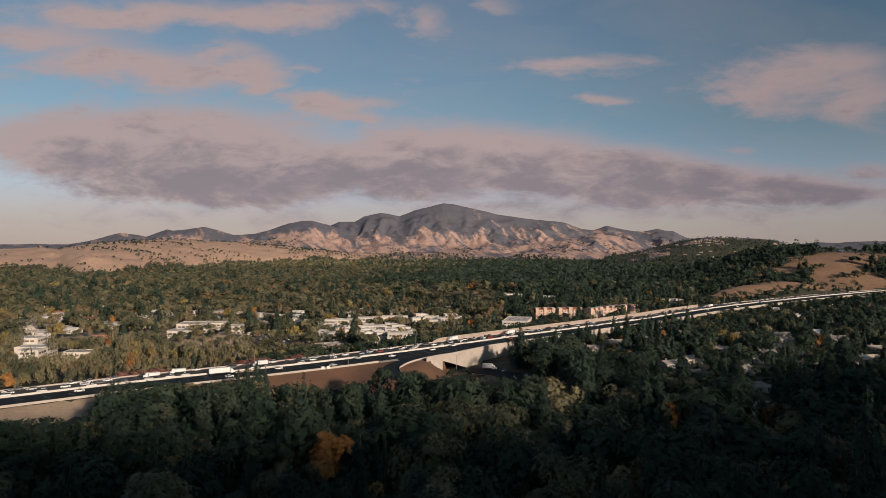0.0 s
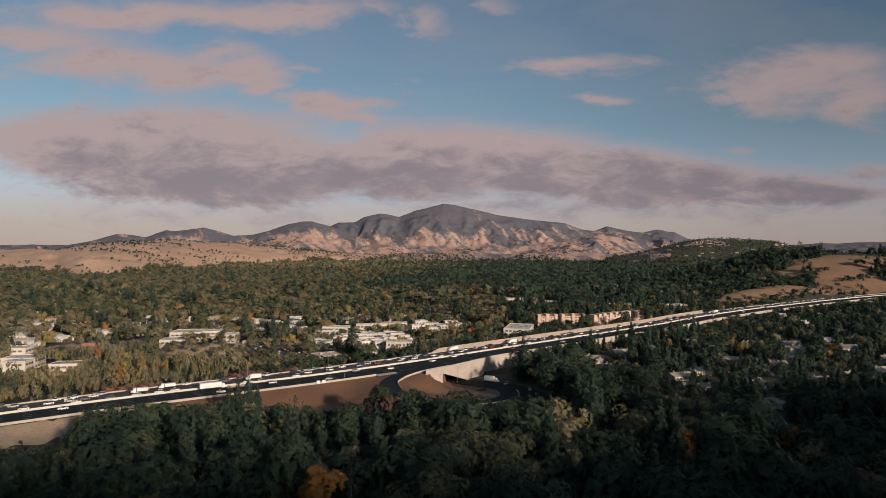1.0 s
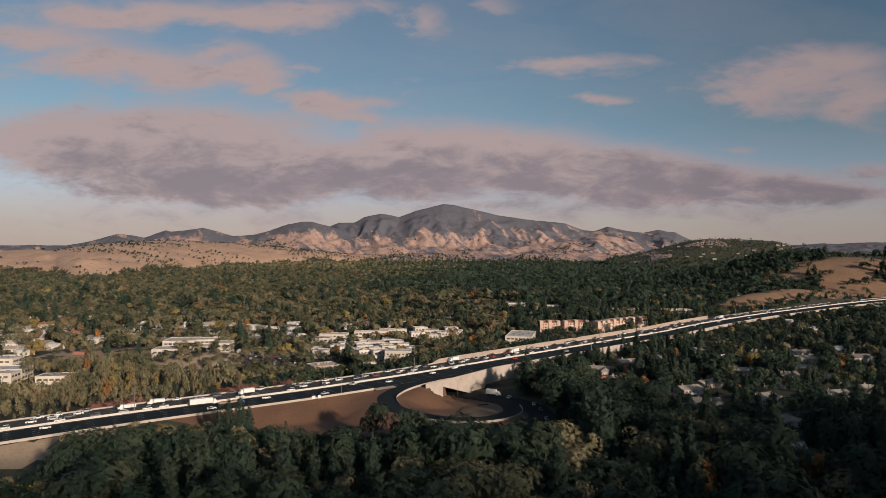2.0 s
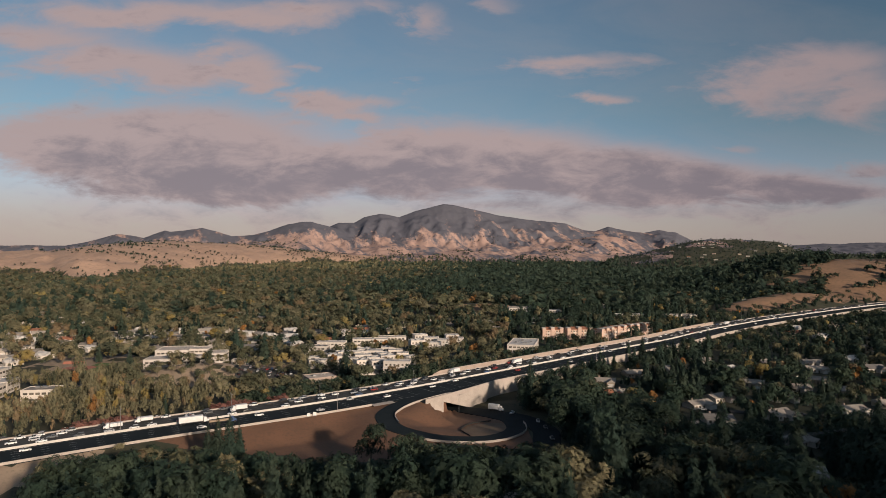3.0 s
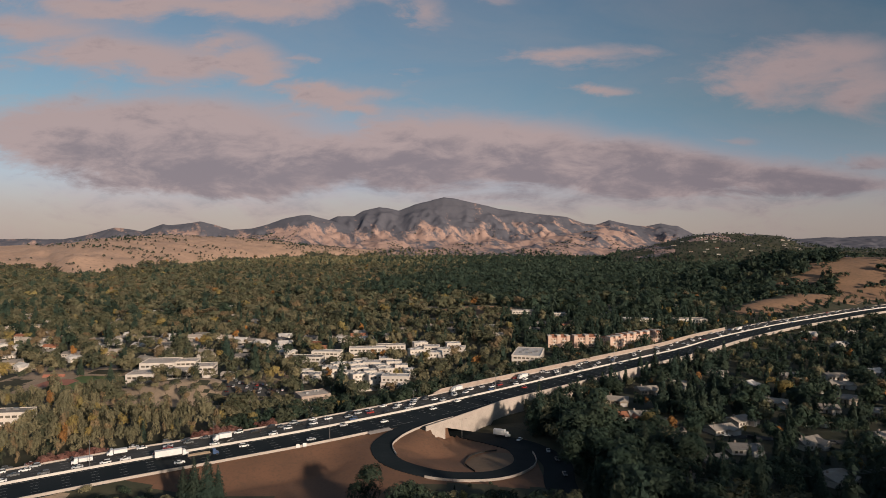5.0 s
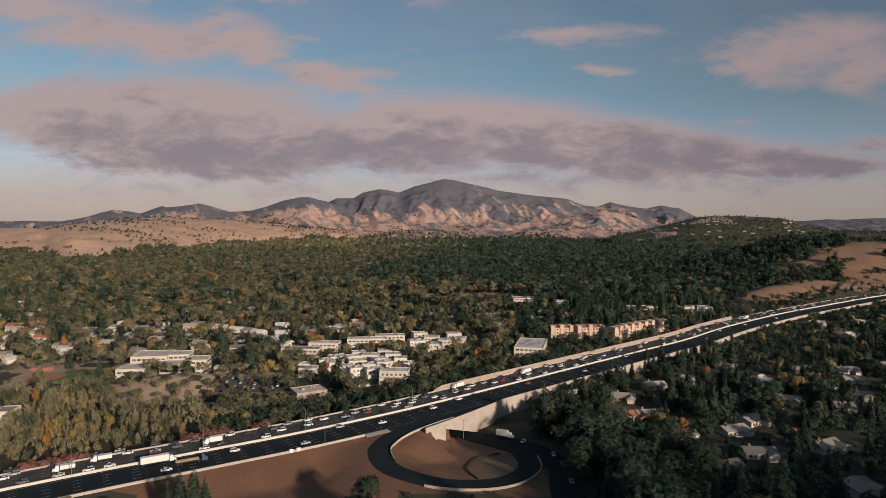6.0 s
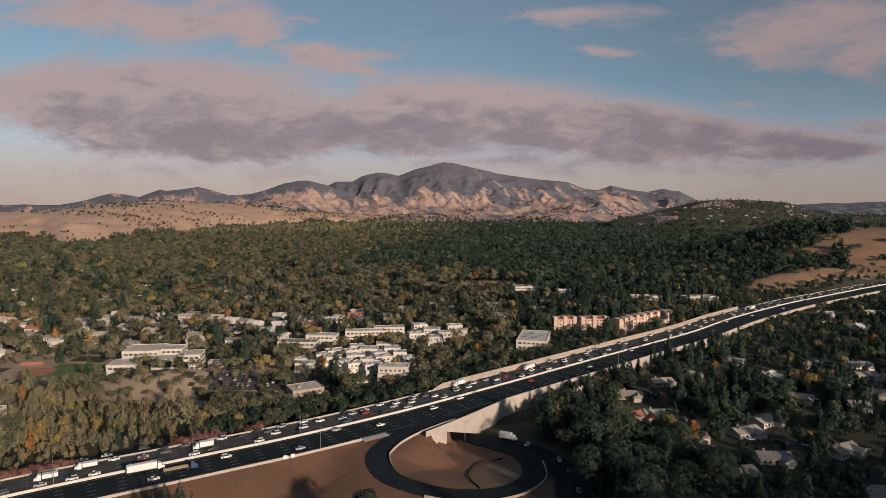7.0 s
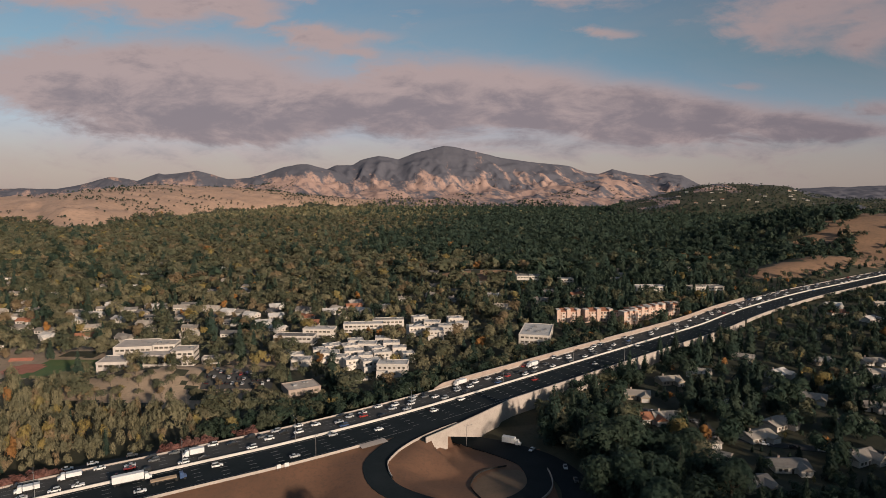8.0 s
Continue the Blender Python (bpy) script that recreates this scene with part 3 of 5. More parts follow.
faces = [(3 * i + k, 3 * i + 3 + k, 3 * i + 4 + k, 3 * i + 1 + k) for i in range(len(FREEWAY) - 1) for k in (0, 1)]
road_near = tagged(mesh_object("road", verts, faces, M_ASPHALT_NEW), "fresh black asphalt freeway lanes", "road", kind="structure")
ramp_road = tagged(strip("ramp_road", RAMP, [(-5.2, -0.5), (-5.2, 0), (5.2, 0), (5.2, -0.5)][::-1], M_ASPHALT_NEW), "black asphalt loop ramp round bare soil", "road", kind="structure")
street = tagged(strip("street", STREET, [(-7, -0.5), (-7, 0), (7, 0), (7, -0.5)][::-1], M_ASPHALT_NEW), "dark asphalt street beside the loop ramp", "road", kind="structure")
frontage = tagged(strip("frontage_road", FREEWAY, [(-33.0, -7.0), (-33.0, -3.3), (-25.5, -3.3), (-25.5, -4.6)][::-1], M_ASPHALT_OLD, rows=rows_between(FREEWAY, -270, -98)), "grey frontage road between the trees and the freeway", "road", kind="structure")
lane = tagged(strip("residential_street", LANE, [(-3.6, -0.6), (-3.6, 0), (3.6, 0), (3.6, -0.6)][::-1], M_ASPHALT_OLD), "narrow grey residential street between gardens", "road", kind="structure")
median = tagged(strip("median_barrier", FREEWAY, [(-0.55, 0), (-0.26, 1.0), (0.26, 1.0), (0.55, 0)][::-1], M_BARRIER), "pale concrete median barrier between the carriageways", "barrier", kind="structure")
curb_near = tagged(strip("edge_barrier", FREEWAY, wall_section(FW_NEAR, 0.28, -0.5, 0.70)[::-1], M_CONCRETE, rows=rows_between(FREEWAY, -700, -48)), "pale concrete edge barrier above the soil bank", "barrier", kind="structure")
curb_far = tagged(strip("edge_barrier", FREEWAY, wall_section(FW_FAR, 0.35, -0.6, 0.75)[::-1], M_CONCRETE), "pale concrete edge barrier beside the trees", "barrier", kind="structure")


# ---- plan of the buildings: x, y, width, depth, height, turn ----
SCHOOL = [(-221, 524, 19, 18, 8.5, 8), (-224, 560, 26, 24, 12.5, 8), (-203, 540, 25, 14, 9.5, 8), (-203, 560, 15, 16, 13.0, 8), (-185, 548, 15, 16, 11.5, 8), (-168, 552, 12, 8, 4.5, 8), (-218, 541, 10, 10, 7.5, 8)]
CONDOS = [(-36, 523, 24, 11, 9.0, 12), (-76, 547, 13, 9, 6.5, 9), (-58, 550, 12, 9, 7.0, 15), (-93, 567, 13, 9, 6.5, 12), (-73, 575, 13, 9, 7.5, 10), (-52, 569, 12, 9, 7.0, 12), (-35, 570, 12, 9, 7.0, 14), (-50, 597, 14, 10, 7.5, 10), (-71, 593, 14, 9, 7.0, 12), (-52, 536, 16, 10, 7.0, 12), (-66, 541, 14, 10, 6.5, 12), (-101, 541, 15, 10, 6.5, 12), (-84, 556, 16, 10, 7.0, 12), (-68, 562, 16, 10, 7.0, 12),
          (-47, 556, 15, 10, 7.5, 12), (-86, 577, 16, 10, 7.0, 12), (-60, 581, 16, 11, 7.5, 12), (-42, 583, 15, 10, 7.5, 12), (-28, 556, 10, 9, 6.5, 12), (-108, 556, 12, 9, 6.0, 12),
          (-26, 635, 16, 10, 8.0, 5), (-12, 652, 16, 10, 8.0, 5), (0, 637, 15, 10, 8.0, 5), (-9, 620, 15, 10, 8.0, 5), (8, 666, 16, 10, 8.0, 5), (-24, 672, 16, 10, 8.0, 5), (14, 648, 12, 10, 7.5, 5)]
OFFICES = [(-121, 607, 32, 12, 7.5, -4), (-106, 630, 26, 12, 8.0, -4), (-72, 650, 34, 11, 7.5, 6), (-52, 668, 28, 11, 7.0, 6), (74, 617, 24, 44, 7.5, -14), (-90, 490, 20, 16, 4.0, 30),
           (105, 897, 30, 18, 8, 0), (150, 884, 18, 14, 7, 0), (232, 815, 34, 14, 9, 0), (298, 822, 40, 14, 8, 6), (-300, 457, 22, 16, 8.0, 8), (-322, 480, 22, 16, 11.0, 8), (-254, 434, 20, 12, 8.0, 8), (-292, 440, 14, 12, 8.5, 8)]
APARTMENTS = [(110, 677, 20, 14, 12.0, 6), (137, 676, 24, 14, 12.0, 6), (160, 664, 14, 14, 12.5, 25), (175, 678, 18, 14, 12.5, 25), (192, 690, 18, 14, 12.5, 22), (209, 700, 18, 14, 12.5, 18)]
# Family houses near the crossing: x, y, width, depth, turn
HOUSES = [(107, 441, 13, 9, 5), (117, 441, 10, 8, 5), (122, 394, 14, 10, -35), (123, 412, 12, 9, 10), (154, 418, 14, 10, 20), (196, 482, 15, 10, 40), (214, 472, 15, 10, -30), (257, 508, 15, 10, 15),
          (299, 546, 18, 10, 0), (263, 546, 15, 10, 10), (172, 433, 15, 10, 30), (213, 433, 15, 10, 10), (127, 367, 15, 10, 20), (82, 362, 13, 10, 40), (166, 518, 13, 9, -20), (158, 459, 14, 10, 30),
          (238, 405, 15, 10, 12), (262, 450, 16, 10, -14), (188, 392, 14, 10, 25), (225, 365, 15, 10, 5), (172, 345, 14, 10, 32), (300, 470, 16, 10, 20), (330, 520, 15, 10, 0), (205, 315, 15, 10, 15),
          (150, 300, 15, 10, -10), (245, 315, 15, 10, 30), (-104, 178, 15, 10, -6), (-100, 198, 14, 9, -6), (26, 272, 12, 9, 10), (120, 243, 14, 10, 15), (193, 215, 16, 10, -20), (350, 440, 15, 10, 8), (290, 395, 15, 10, -8),
          (62, 246, 13, 9, 24), (95, 322, 13, 9, 5)]
rng = np.random.default_rng(7)


def suburb(count, x0, x1, y0, y1):
    """More houses, scattered clear of the roads."""
    out = []
    while len(out) < count:
        x, y = rng.uniform(x0, x1), rng.uniform(y0, y1)
        d, _, _ = near_line(FREEWAY, np.array([x]), np.array([y]))
        if abs(x) < 0.78 * y and not (-350 < x < -100 and y < 610) and abs(d[0]) > 45 and not dry_grass(np.array([x]), np.array([y]))[0] and all((x - q[0]) ** 2 + (y - q[1]) ** 2 > 26 ** 2 for q in out + HOUSES) and all((x - q[0]) ** 2 + (y - q[1]) ** 2 > 45 ** 2 for q in SCHOOL + CONDOS + OFFICES + APARTMENTS):
            out.append((x, y, rng.uniform(11, 17), rng.uniform(8, 11), rng.uniform(-40, 40)))
    return out


SUBURB = suburb(64, -480, -60, 480, 760) + suburb(66, -650, 250, 700, 1000) + suburb(18, 330, 620, 420, 900) + suburb(34, -900, 500, 1000, 1500) + suburb(30, -1100, -50, 1100, 1900) + suburb(14, 110, 340, 330, 560)
# homes on the far hill
for k in range(26):
    u = 0.36 + 0.21 * rng.uniform()
    SUBURB.append((u * (3060 + 14 * k), 3060 + 14 * k, rng.uniform(14, 20), rng.uniform(9, 12), rng.uniform(-30, 30)))
CLEARINGS = [(-107, 166, 13, 14), (-137, 503, 30, 22), (-280, 535, 44, 26), (-190, 492, 26, 10), (-165, 470, 14, 8)]


def footprint_free(x, y):
    free = np.ones(x.shape, dtype=bool)
    for cx, cy, w, d, *rest in SCHOOL + CONDOS + OFFICES + APARTMENTS + HOUSES + SUBURB:
        a = radians(rest[-1])
        u, v = (x - cx) * math.cos(a) + (y - cy) * math.sin(a), -(x - cx) * math.sin(a) + (y - cy) * math.cos(a)
        front, margin = (5.0, 2.5) if len(rest) > 1 else (1.5, 1.2)
        free &= ~((np.abs(u) < w / 2 + margin) & (v > -d / 2 - margin - front) & (v < d / 2 + margin))
    for cx, cy, rx, ry in CLEARINGS:
        free &= ((x - cx) / rx) ** 2 + ((y - cy) / ry) ** 2 > 1
    return free


LOW_GROWTH = [(-345, -232, 385, 449, 5.0), (-205, -140, 448, 500, 5.0), (-345, -240, 470, 530, 5.0), (-165, -105, 455, 492, 7.0)]
SHOWN = {tuple(b[:4]) for b in SCHOOL + CONDOS + OFFICES + APARTMENTS}


# ---- trees ----
def leaf_sprays(points, outward, size, r):
    """Small crossed leaf sprays at the points, roughly facing outward."""
    n = len(points)
    normal = outward + r.normal(0, 0.36, (n, 3))
    normal /= np.linalg.norm(normal, axis=1)[:, None] + 1e-6
    side = np.cross(normal, r.normal(0, 1, (n, 3)))
    side /= np.linalg.norm(side, axis=1)[:, None] + 1e-6
    up = np.cross(normal, side)
    s = size * r.uniform(0.6, 1.4, (n, 1))
    k = r.uniform(0.5, 1.0, (n, 1))
    tip = normal * s * r.uniform(-0.35, 0.35, (n, 1))
    return np.stack([points - side * s * 0.62 - up * s * 0.40 * k, points + side * s * 0.62 * k - up * s * 0.45 + tip, points + side * s * r.uniform(-0.45, 0.45, (n, 1)) + up * s * 0.72], 1)


def broad_crown(n, size, seed, tall=1.0, lobes=9):
    """A crown of height 1 from the ground, of many leafy lobes with gaps between."""
    r = np.random.default_rng(seed)
    spread = 0.40 / tall
    centre = np.stack([r.normal(0, spread * 0.52, lobes), r.normal(0, spread * 0.52, lobes), r.uniform(0.40, 0.84, lobes)], 1)
    centre[0] = (0, 0, 0.68)
    radius = spread * r.uniform(0.36, 0.62, lobes) * (1.15 - 0.5 * np.abs(centre[:, 2] - 0.6))
    pick = r.choice(lobes, n, p=radius ** 2 / np.sum(radius ** 2))
    way = r.normal(0, 1, (n, 3))
    way /= np.linalg.norm(way, axis=1)[:, None]
    way[:, 2] = np.where(way[:, 2] < -0.45, -way[:, 2], way[:, 2])
    p = centre[pick] + way * (radius[pick] * r.uniform(0.78, 1.06, n))[:, None]
    p[:, 2] = np.clip(p[:, 2], 0.16, 1.0)
    whole = p - (0, 0, 0.50)
    whole /= np.linalg.norm(whole, axis=1)[:, None] + 1e-6
    return leaf_sprays(p, way * 0.55 + whole * 0.6 + (0, 0, 0.15), size, r)


def conifer_crown(n, size, seed, wide=0.20):
    """Drooping whorls round a straight stem, height 1."""
    r = np.random.default_rng(seed)
    h = 1 - np.sqrt(r.uniform(0.0, 1, n)) * 0.90
    turn = r.uniform(0, math.tau, n)
    whorl = 0.80 + 0.20 * np.sin(h * 70 + 2 * np.sin(turn * 3 + seed))
    rad = wide * (1.02 - h) ** 0.8 * whorl * r.uniform(0.62, 1.08, n) * (0.85 + 0.25 * np.sin(turn * 5 + h * 9 + seed))
    p = np.stack([np.cos(turn) * rad, np.sin(turn) * rad, h - rad * 0.25], 1)
    way = np.stack([np.cos(turn), np.sin(turn), np.full(n, 0.55)], 1)
    return leaf_sprays(p, way, size * np.clip(1.25 - 0.75 * h, 0.35, 1)[:, None], r)


def spray_mesh(name, q, mat):
    """A mesh of loose leaf sprays: q holds the corners of each."""
    me = bpy.data.meshes.new(name)
    n, k = q.shape[:2]
    me.vertices.add(k * n)
    me.vertices.foreach_set("co", np.ascontiguousarray(q, dtype=np.float32).ravel())
    me.loops.add(k * n)
    me.loops.foreach_set("vertex_index", np.arange(k * n, dtype=np.int32))
    me.polygons.add(n)
    me.polygons.foreach_set("loop_start", np.arange(0, k * n, k, dtype=np.int32))
    me.materials.append(mat)
    me.update(calc_edges=True)
    return me


def trunk_mesh(seed, conifer):
    r = np.random.default_rng(seed)
    bm = bmesh.new()
    if conifer:
        tube(bm, (0, 0, -0.05), (0, 0, 0.93), 0.016, 0.003, 7)
    else:
        tube(bm, (0, 0, -0.05), (0.01, 0.0, 0.36), 0.026, 0.018, 7)
        for k in range(5):
            a = k * 1.26 + r.uniform(-0.3, 0.3)
            tube(bm, (0.01, 0, 0.30 + 0.02 * k), (0.17 * math.cos(a), 0.17 * math.sin(a), 0.62 + 0.05 * r.uniform(-1, 1)), 0.013, 0.004, 5)
    me = bpy.data.meshes.new("trunk")
    bm.to_mesh(me)
    bm.free()
    me.materials.append(M_BARK)
    return me


SPECIES = ["oak", "conifer", "olive", "yellow", "orange", "brown", "shaded_oak"]
LABELS = {"shaded_oak": "broad oak with a dense crown, shade darkened into its leaf colour", "oak": "dull green broad oak with a dense leafy crown", "conifer": "tall dark green conifer with drooping boughs", "olive": "olive green broadleaf tree with a loose crown",
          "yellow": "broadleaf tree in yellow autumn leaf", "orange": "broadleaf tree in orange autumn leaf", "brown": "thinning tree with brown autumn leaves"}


def crown(species, n, size, seed):
    if species == "conifer":
        return conifer_crown(n, size, seed, 0.20 + 0.05 * (seed % 3))
    tall = {"oak": 1.0, "shaded_oak": 1.0, "olive": 1.05, "yellow": 1.25, "orange": 1.6, "brown": 1.3}[species]
    return broad_crown(n, size, seed, tall, 9 + seed % 4)


def scatter(x0, x1, y0, y1, step, r):
    """Points on a shaken grid inside the fan that the camera overlooks."""
    xs, ys = np.meshgrid(np.arange(x0, x1, step), np.arange(y0, y1, step))
    x, y = xs.ravel() + r.uniform(-0.48, 0.48, xs.size) * step, ys.ravel() + r.uniform(-0.48, 0.48, xs.size) * step
    keep = np.abs(x) < 0.77 * y + 25
    return x[keep], y[keep]


def plant(x, y, r):
    """Keeps the points where trees stand; gives their species and heights."""
    d, i, _ = near_line(FREEWAY, x, y)
    at = FREEWAY[i, 0]
    ds, _, _ = near_line(STREET, x, y)
    dr, _, _ = near_line(RAMP, x, y)
    dl, _, _ = near_line(LANE, x, y)
    right0 = d > 0
    keep = ((d > FW_NEAR + 4) | (d < FW_FAR - 4)) & (np.abs(ds) > 9) & (np.abs(dr) > 9) & (np.abs(dl) > 5.5) & ~in_field(x, y) & ~dry_grass(x, y) & footprint_free(x, y)
    keep &= ~(right0 & (x > 8) & (x < 48) & (y > 395) & (y < 470))
    keep &= ~lawn(x, y) & ~infield(x, y) & ~((x < -125) & (x > -330) & (y < 470) & (y > 340) & ~right0)
    keep &= ~((d < FW_FAR) & (d > FW_FAR - 14) & (x < -60) & (r.uniform(0, 1, x.shape) < 0.75))
    keep &= ~((d < 0) & (d > -35.5) & (x > -285) & (x < -85))
    right = d > 0
    u = r.uniform(0, 1, x.shape)
    clump = fractal(x, y, 90, 3, 21)
    # mixes carry light too: far paler as by haze, right and dark as in shade
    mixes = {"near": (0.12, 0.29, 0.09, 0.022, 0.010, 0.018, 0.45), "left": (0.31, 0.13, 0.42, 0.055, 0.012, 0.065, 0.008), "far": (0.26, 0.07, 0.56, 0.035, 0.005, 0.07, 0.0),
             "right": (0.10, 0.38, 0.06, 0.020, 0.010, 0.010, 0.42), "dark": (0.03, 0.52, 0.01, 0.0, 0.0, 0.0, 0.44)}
    zone = np.where(right & (x > 42) & (y > 290), 3, np.where(right, 0, np.where(y > 1150, 2, 1)))
    zone = np.where(~right & (x > 60 + 0.02 * y) & (y > 560), 3, zone)
    # in the right and middle valley, dark trees stand in for cloud shade
    zone = np.where((x > -260 + 0.25 * (y - 900) + 120 * r.normal(0, 1, x.shape)) & (y > 1250), 3, zone)
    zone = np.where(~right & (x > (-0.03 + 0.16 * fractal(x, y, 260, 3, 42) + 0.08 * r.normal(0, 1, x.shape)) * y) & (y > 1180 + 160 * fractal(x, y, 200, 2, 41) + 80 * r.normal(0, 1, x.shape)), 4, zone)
    sp = np.zeros(x.shape, dtype=int)
    v = np.clip(u + 0.16 * clump, 0, 0.999)
    for z, name in enumerate(("near", "left", "far", "right", "dark")):
        sp = np.where(zone == z, np.searchsorted(np.cumsum(mixes[name]), v * 0.999), sp)
    sp = np.clip(sp, 0, 6)
    # dark conifers and shade-coloured oaks screen the freeway in front of the apartment houses
    screen = ~right & (d > -58) & (x > -118) & (x < 130)
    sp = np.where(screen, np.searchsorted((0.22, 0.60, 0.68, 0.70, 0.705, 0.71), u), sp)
    tall = np.array([11.5, 18.0, 10.5, 10.0, 10.5, 11.5, 11.5])[sp] * np.exp(r.normal(0, 0.26, x.shape)).clip(0.5, 1.6)
    tall = np.where(screen, np.clip(tall, 5, 11), tall)
    tall = np.where(right & (y < 300), tall * 1.55, tall)
    tall = np.where(right & (x > 70) & (y > 330), tall * 0.92, tall)
    # lower growth in front of the soil, so that it stays open to view
    open_to = np.where(x < -20, 318 + 0.16 * np.abs(x + 20), 336)
    band = (x > -125) & (x < 55) & right & (y < 345)
    tall = np.where(band, np.minimum(tall, np.maximum((open_to - y) * 0.36, 2.5)), tall)
    low = (x > 40) & (x < 160) & right & (d < 52)
    tall = np.where(low & (sp != 1), np.minimum(tall, 8.5 + 3 * r.uniform(0, 1, x.shape)), tall)
    edge_low = right & (x > 225) & (d < 130)
    tall = np.where(edge_low, np.minimum(tall, 5.5 + 0.10 * np.maximum(d - 12, 0)), tall)
    left_low = right & (x < -115) & (d < 75)
    tall = np.where(left_low, np.minimum(tall, np.where(x < -155, 2.2 + np.maximum(d - 42, 0) * 0.22, 5.0 + np.maximum(d - 36, 0) * 0.34)), tall)
    slope_cap = np.where(x < -0.55 * y, 76.5 - 0.272 * y, 76.5 - 0.210 * y)
    tall = np.where(right & (x < -0.24 * y), np.minimum(tall, np.maximum(slope_cap, 2.5)), tall)
    keep &= ~(left_low & (d < np.where(x < -155, 38, 27)))
    tall = np.where(~right & (x > 330) & (y < 1060) & (d > -130), np.minimum(tall, 8.0), tall)
    for x0, x1, y0, y1, cap in LOW_GROWTH:
        tall = np.where((x > x0) & (x < x1) & (y > y0) & (y < y1), np.minimum(tall, cap * r.uniform(0.6, 1.1, x.shape)), tall)
    # gardens and yards in front of the houses keep low
    for cx, cy, w, dd, *rest in SCHOOL + CONDOS + OFFICES + APARTMENTS + SUBURB + HOUSES[::2]:
        shown = (cx, cy, w, dd) in SHOWN
        ahead = cy - dd / 2 - y
        seen = (u < 0.86) & (np.abs((x - cx) + ahead * cx / cy) < w / 2 + 3) & (ahead > 0) & (ahead < (42 if shown else 34))
        tall = np.where(seen, np.minimum(tall, (3.2 if shown else 2.4) + (0.20 if shown else 0.14) * ahead), tall)
    return keep, sp, tall


def lay(model, x, y, z, tall, wide, r):
    """Many copies of one crown, joined: turned, scaled and set on the ground."""
    a = r.uniform(0, math.tau, len(x))
    c, s = np.cos(a)[:, None, None], np.sin(a)[:, None, None]
    m = model[None]
    k, h = (tall * wide)[:, None, None], tall[:, None, None]
    px = (m[..., 0] * c - m[..., 1] * s) * k + x[:, None, None]
    py = (m[..., 0] * s + m[..., 1] * c) * k + y[:, None, None]
    pz = m[..., 2] * h + z[:, None, None]
    return np.stack([px, py, pz], -1).reshape(-1, m.shape[2], 3)


def woods(name, x, y, sp, tall, n, size, label, models=4, wide=(0.72, 1.12)):
    r = np.random.default_rng(len(x))
    z = ground_z(x, y)
    for k, species in enumerate(SPECIES):
        group, pieces = np.where(sp == k)[0], []
        for j in range(models):
            g = group[j::models]
            if len(g):
                pieces.append(lay(crown(species, n, size, 40 + 7 * j + k), x[g], y[g], z[g], tall[g], r.uniform(*wide, len(g)), r))
        if pieces:
            ob = new(name, spray_mesh(name, np.concatenate(pieces), M_LEAF[species]))
            tagged(ob, label.format(species if species not in ("oak", "conifer", "olive", "shaded_oak") else {"oak": "dull green oak", "shaded_oak": "shade-darkened broadleaf", "conifer": "dark conifer", "olive": "olive green"}[species]), "woods", kind="stuff")


r = np.random.default_rng(11)
# the nearest belt: every tree a thing of its own
x, y = scatter(-330, 330, 126, 345, 9.4, r)
keep, sp, tall = plant(x, y, r)
keep &= (ground_z(x, y) < 30)
x, y, sp, tall = x[keep], y[keep], sp[keep], tall[keep]
order = np.argsort(y + 0.18 * np.abs(x))
single, rest = order[:165], order[165:]
near_models = {}
for k, species in enumerate(SPECIES):
    near_models[species] = [(spray_mesh("crown", crown(species, 1800 if species != "conifer" else 1900, 0.055 if species != "conifer" else 0.049, 100 + 9 * k + j), M_LEAF[species]), trunk_mesh(60 + j, species == "conifer")) for j in range(3)]


def tree(species, px, py, h, wide, which, turn):
    m = Matrix.LocRotScale((px, py, float(ground_z(px, py))), Euler((0, 0, turn)), (h * wide, h * wide, h))
    ob = empty("tree", m, LABELS[species], "tree", "trees of the wooded slope")
    leaves, stem = near_models[species][which]
    for name, data in (("trunk", stem), ("crown", leaves)):
        new(name, data).parent = ob
    return ob


for i in single:
    tree(SPECIES[sp[i]], x[i], y[i], tall[i], r.uniform(0.62, 1.0), int(r.integers(3)), r.uniform(0, 6.28))
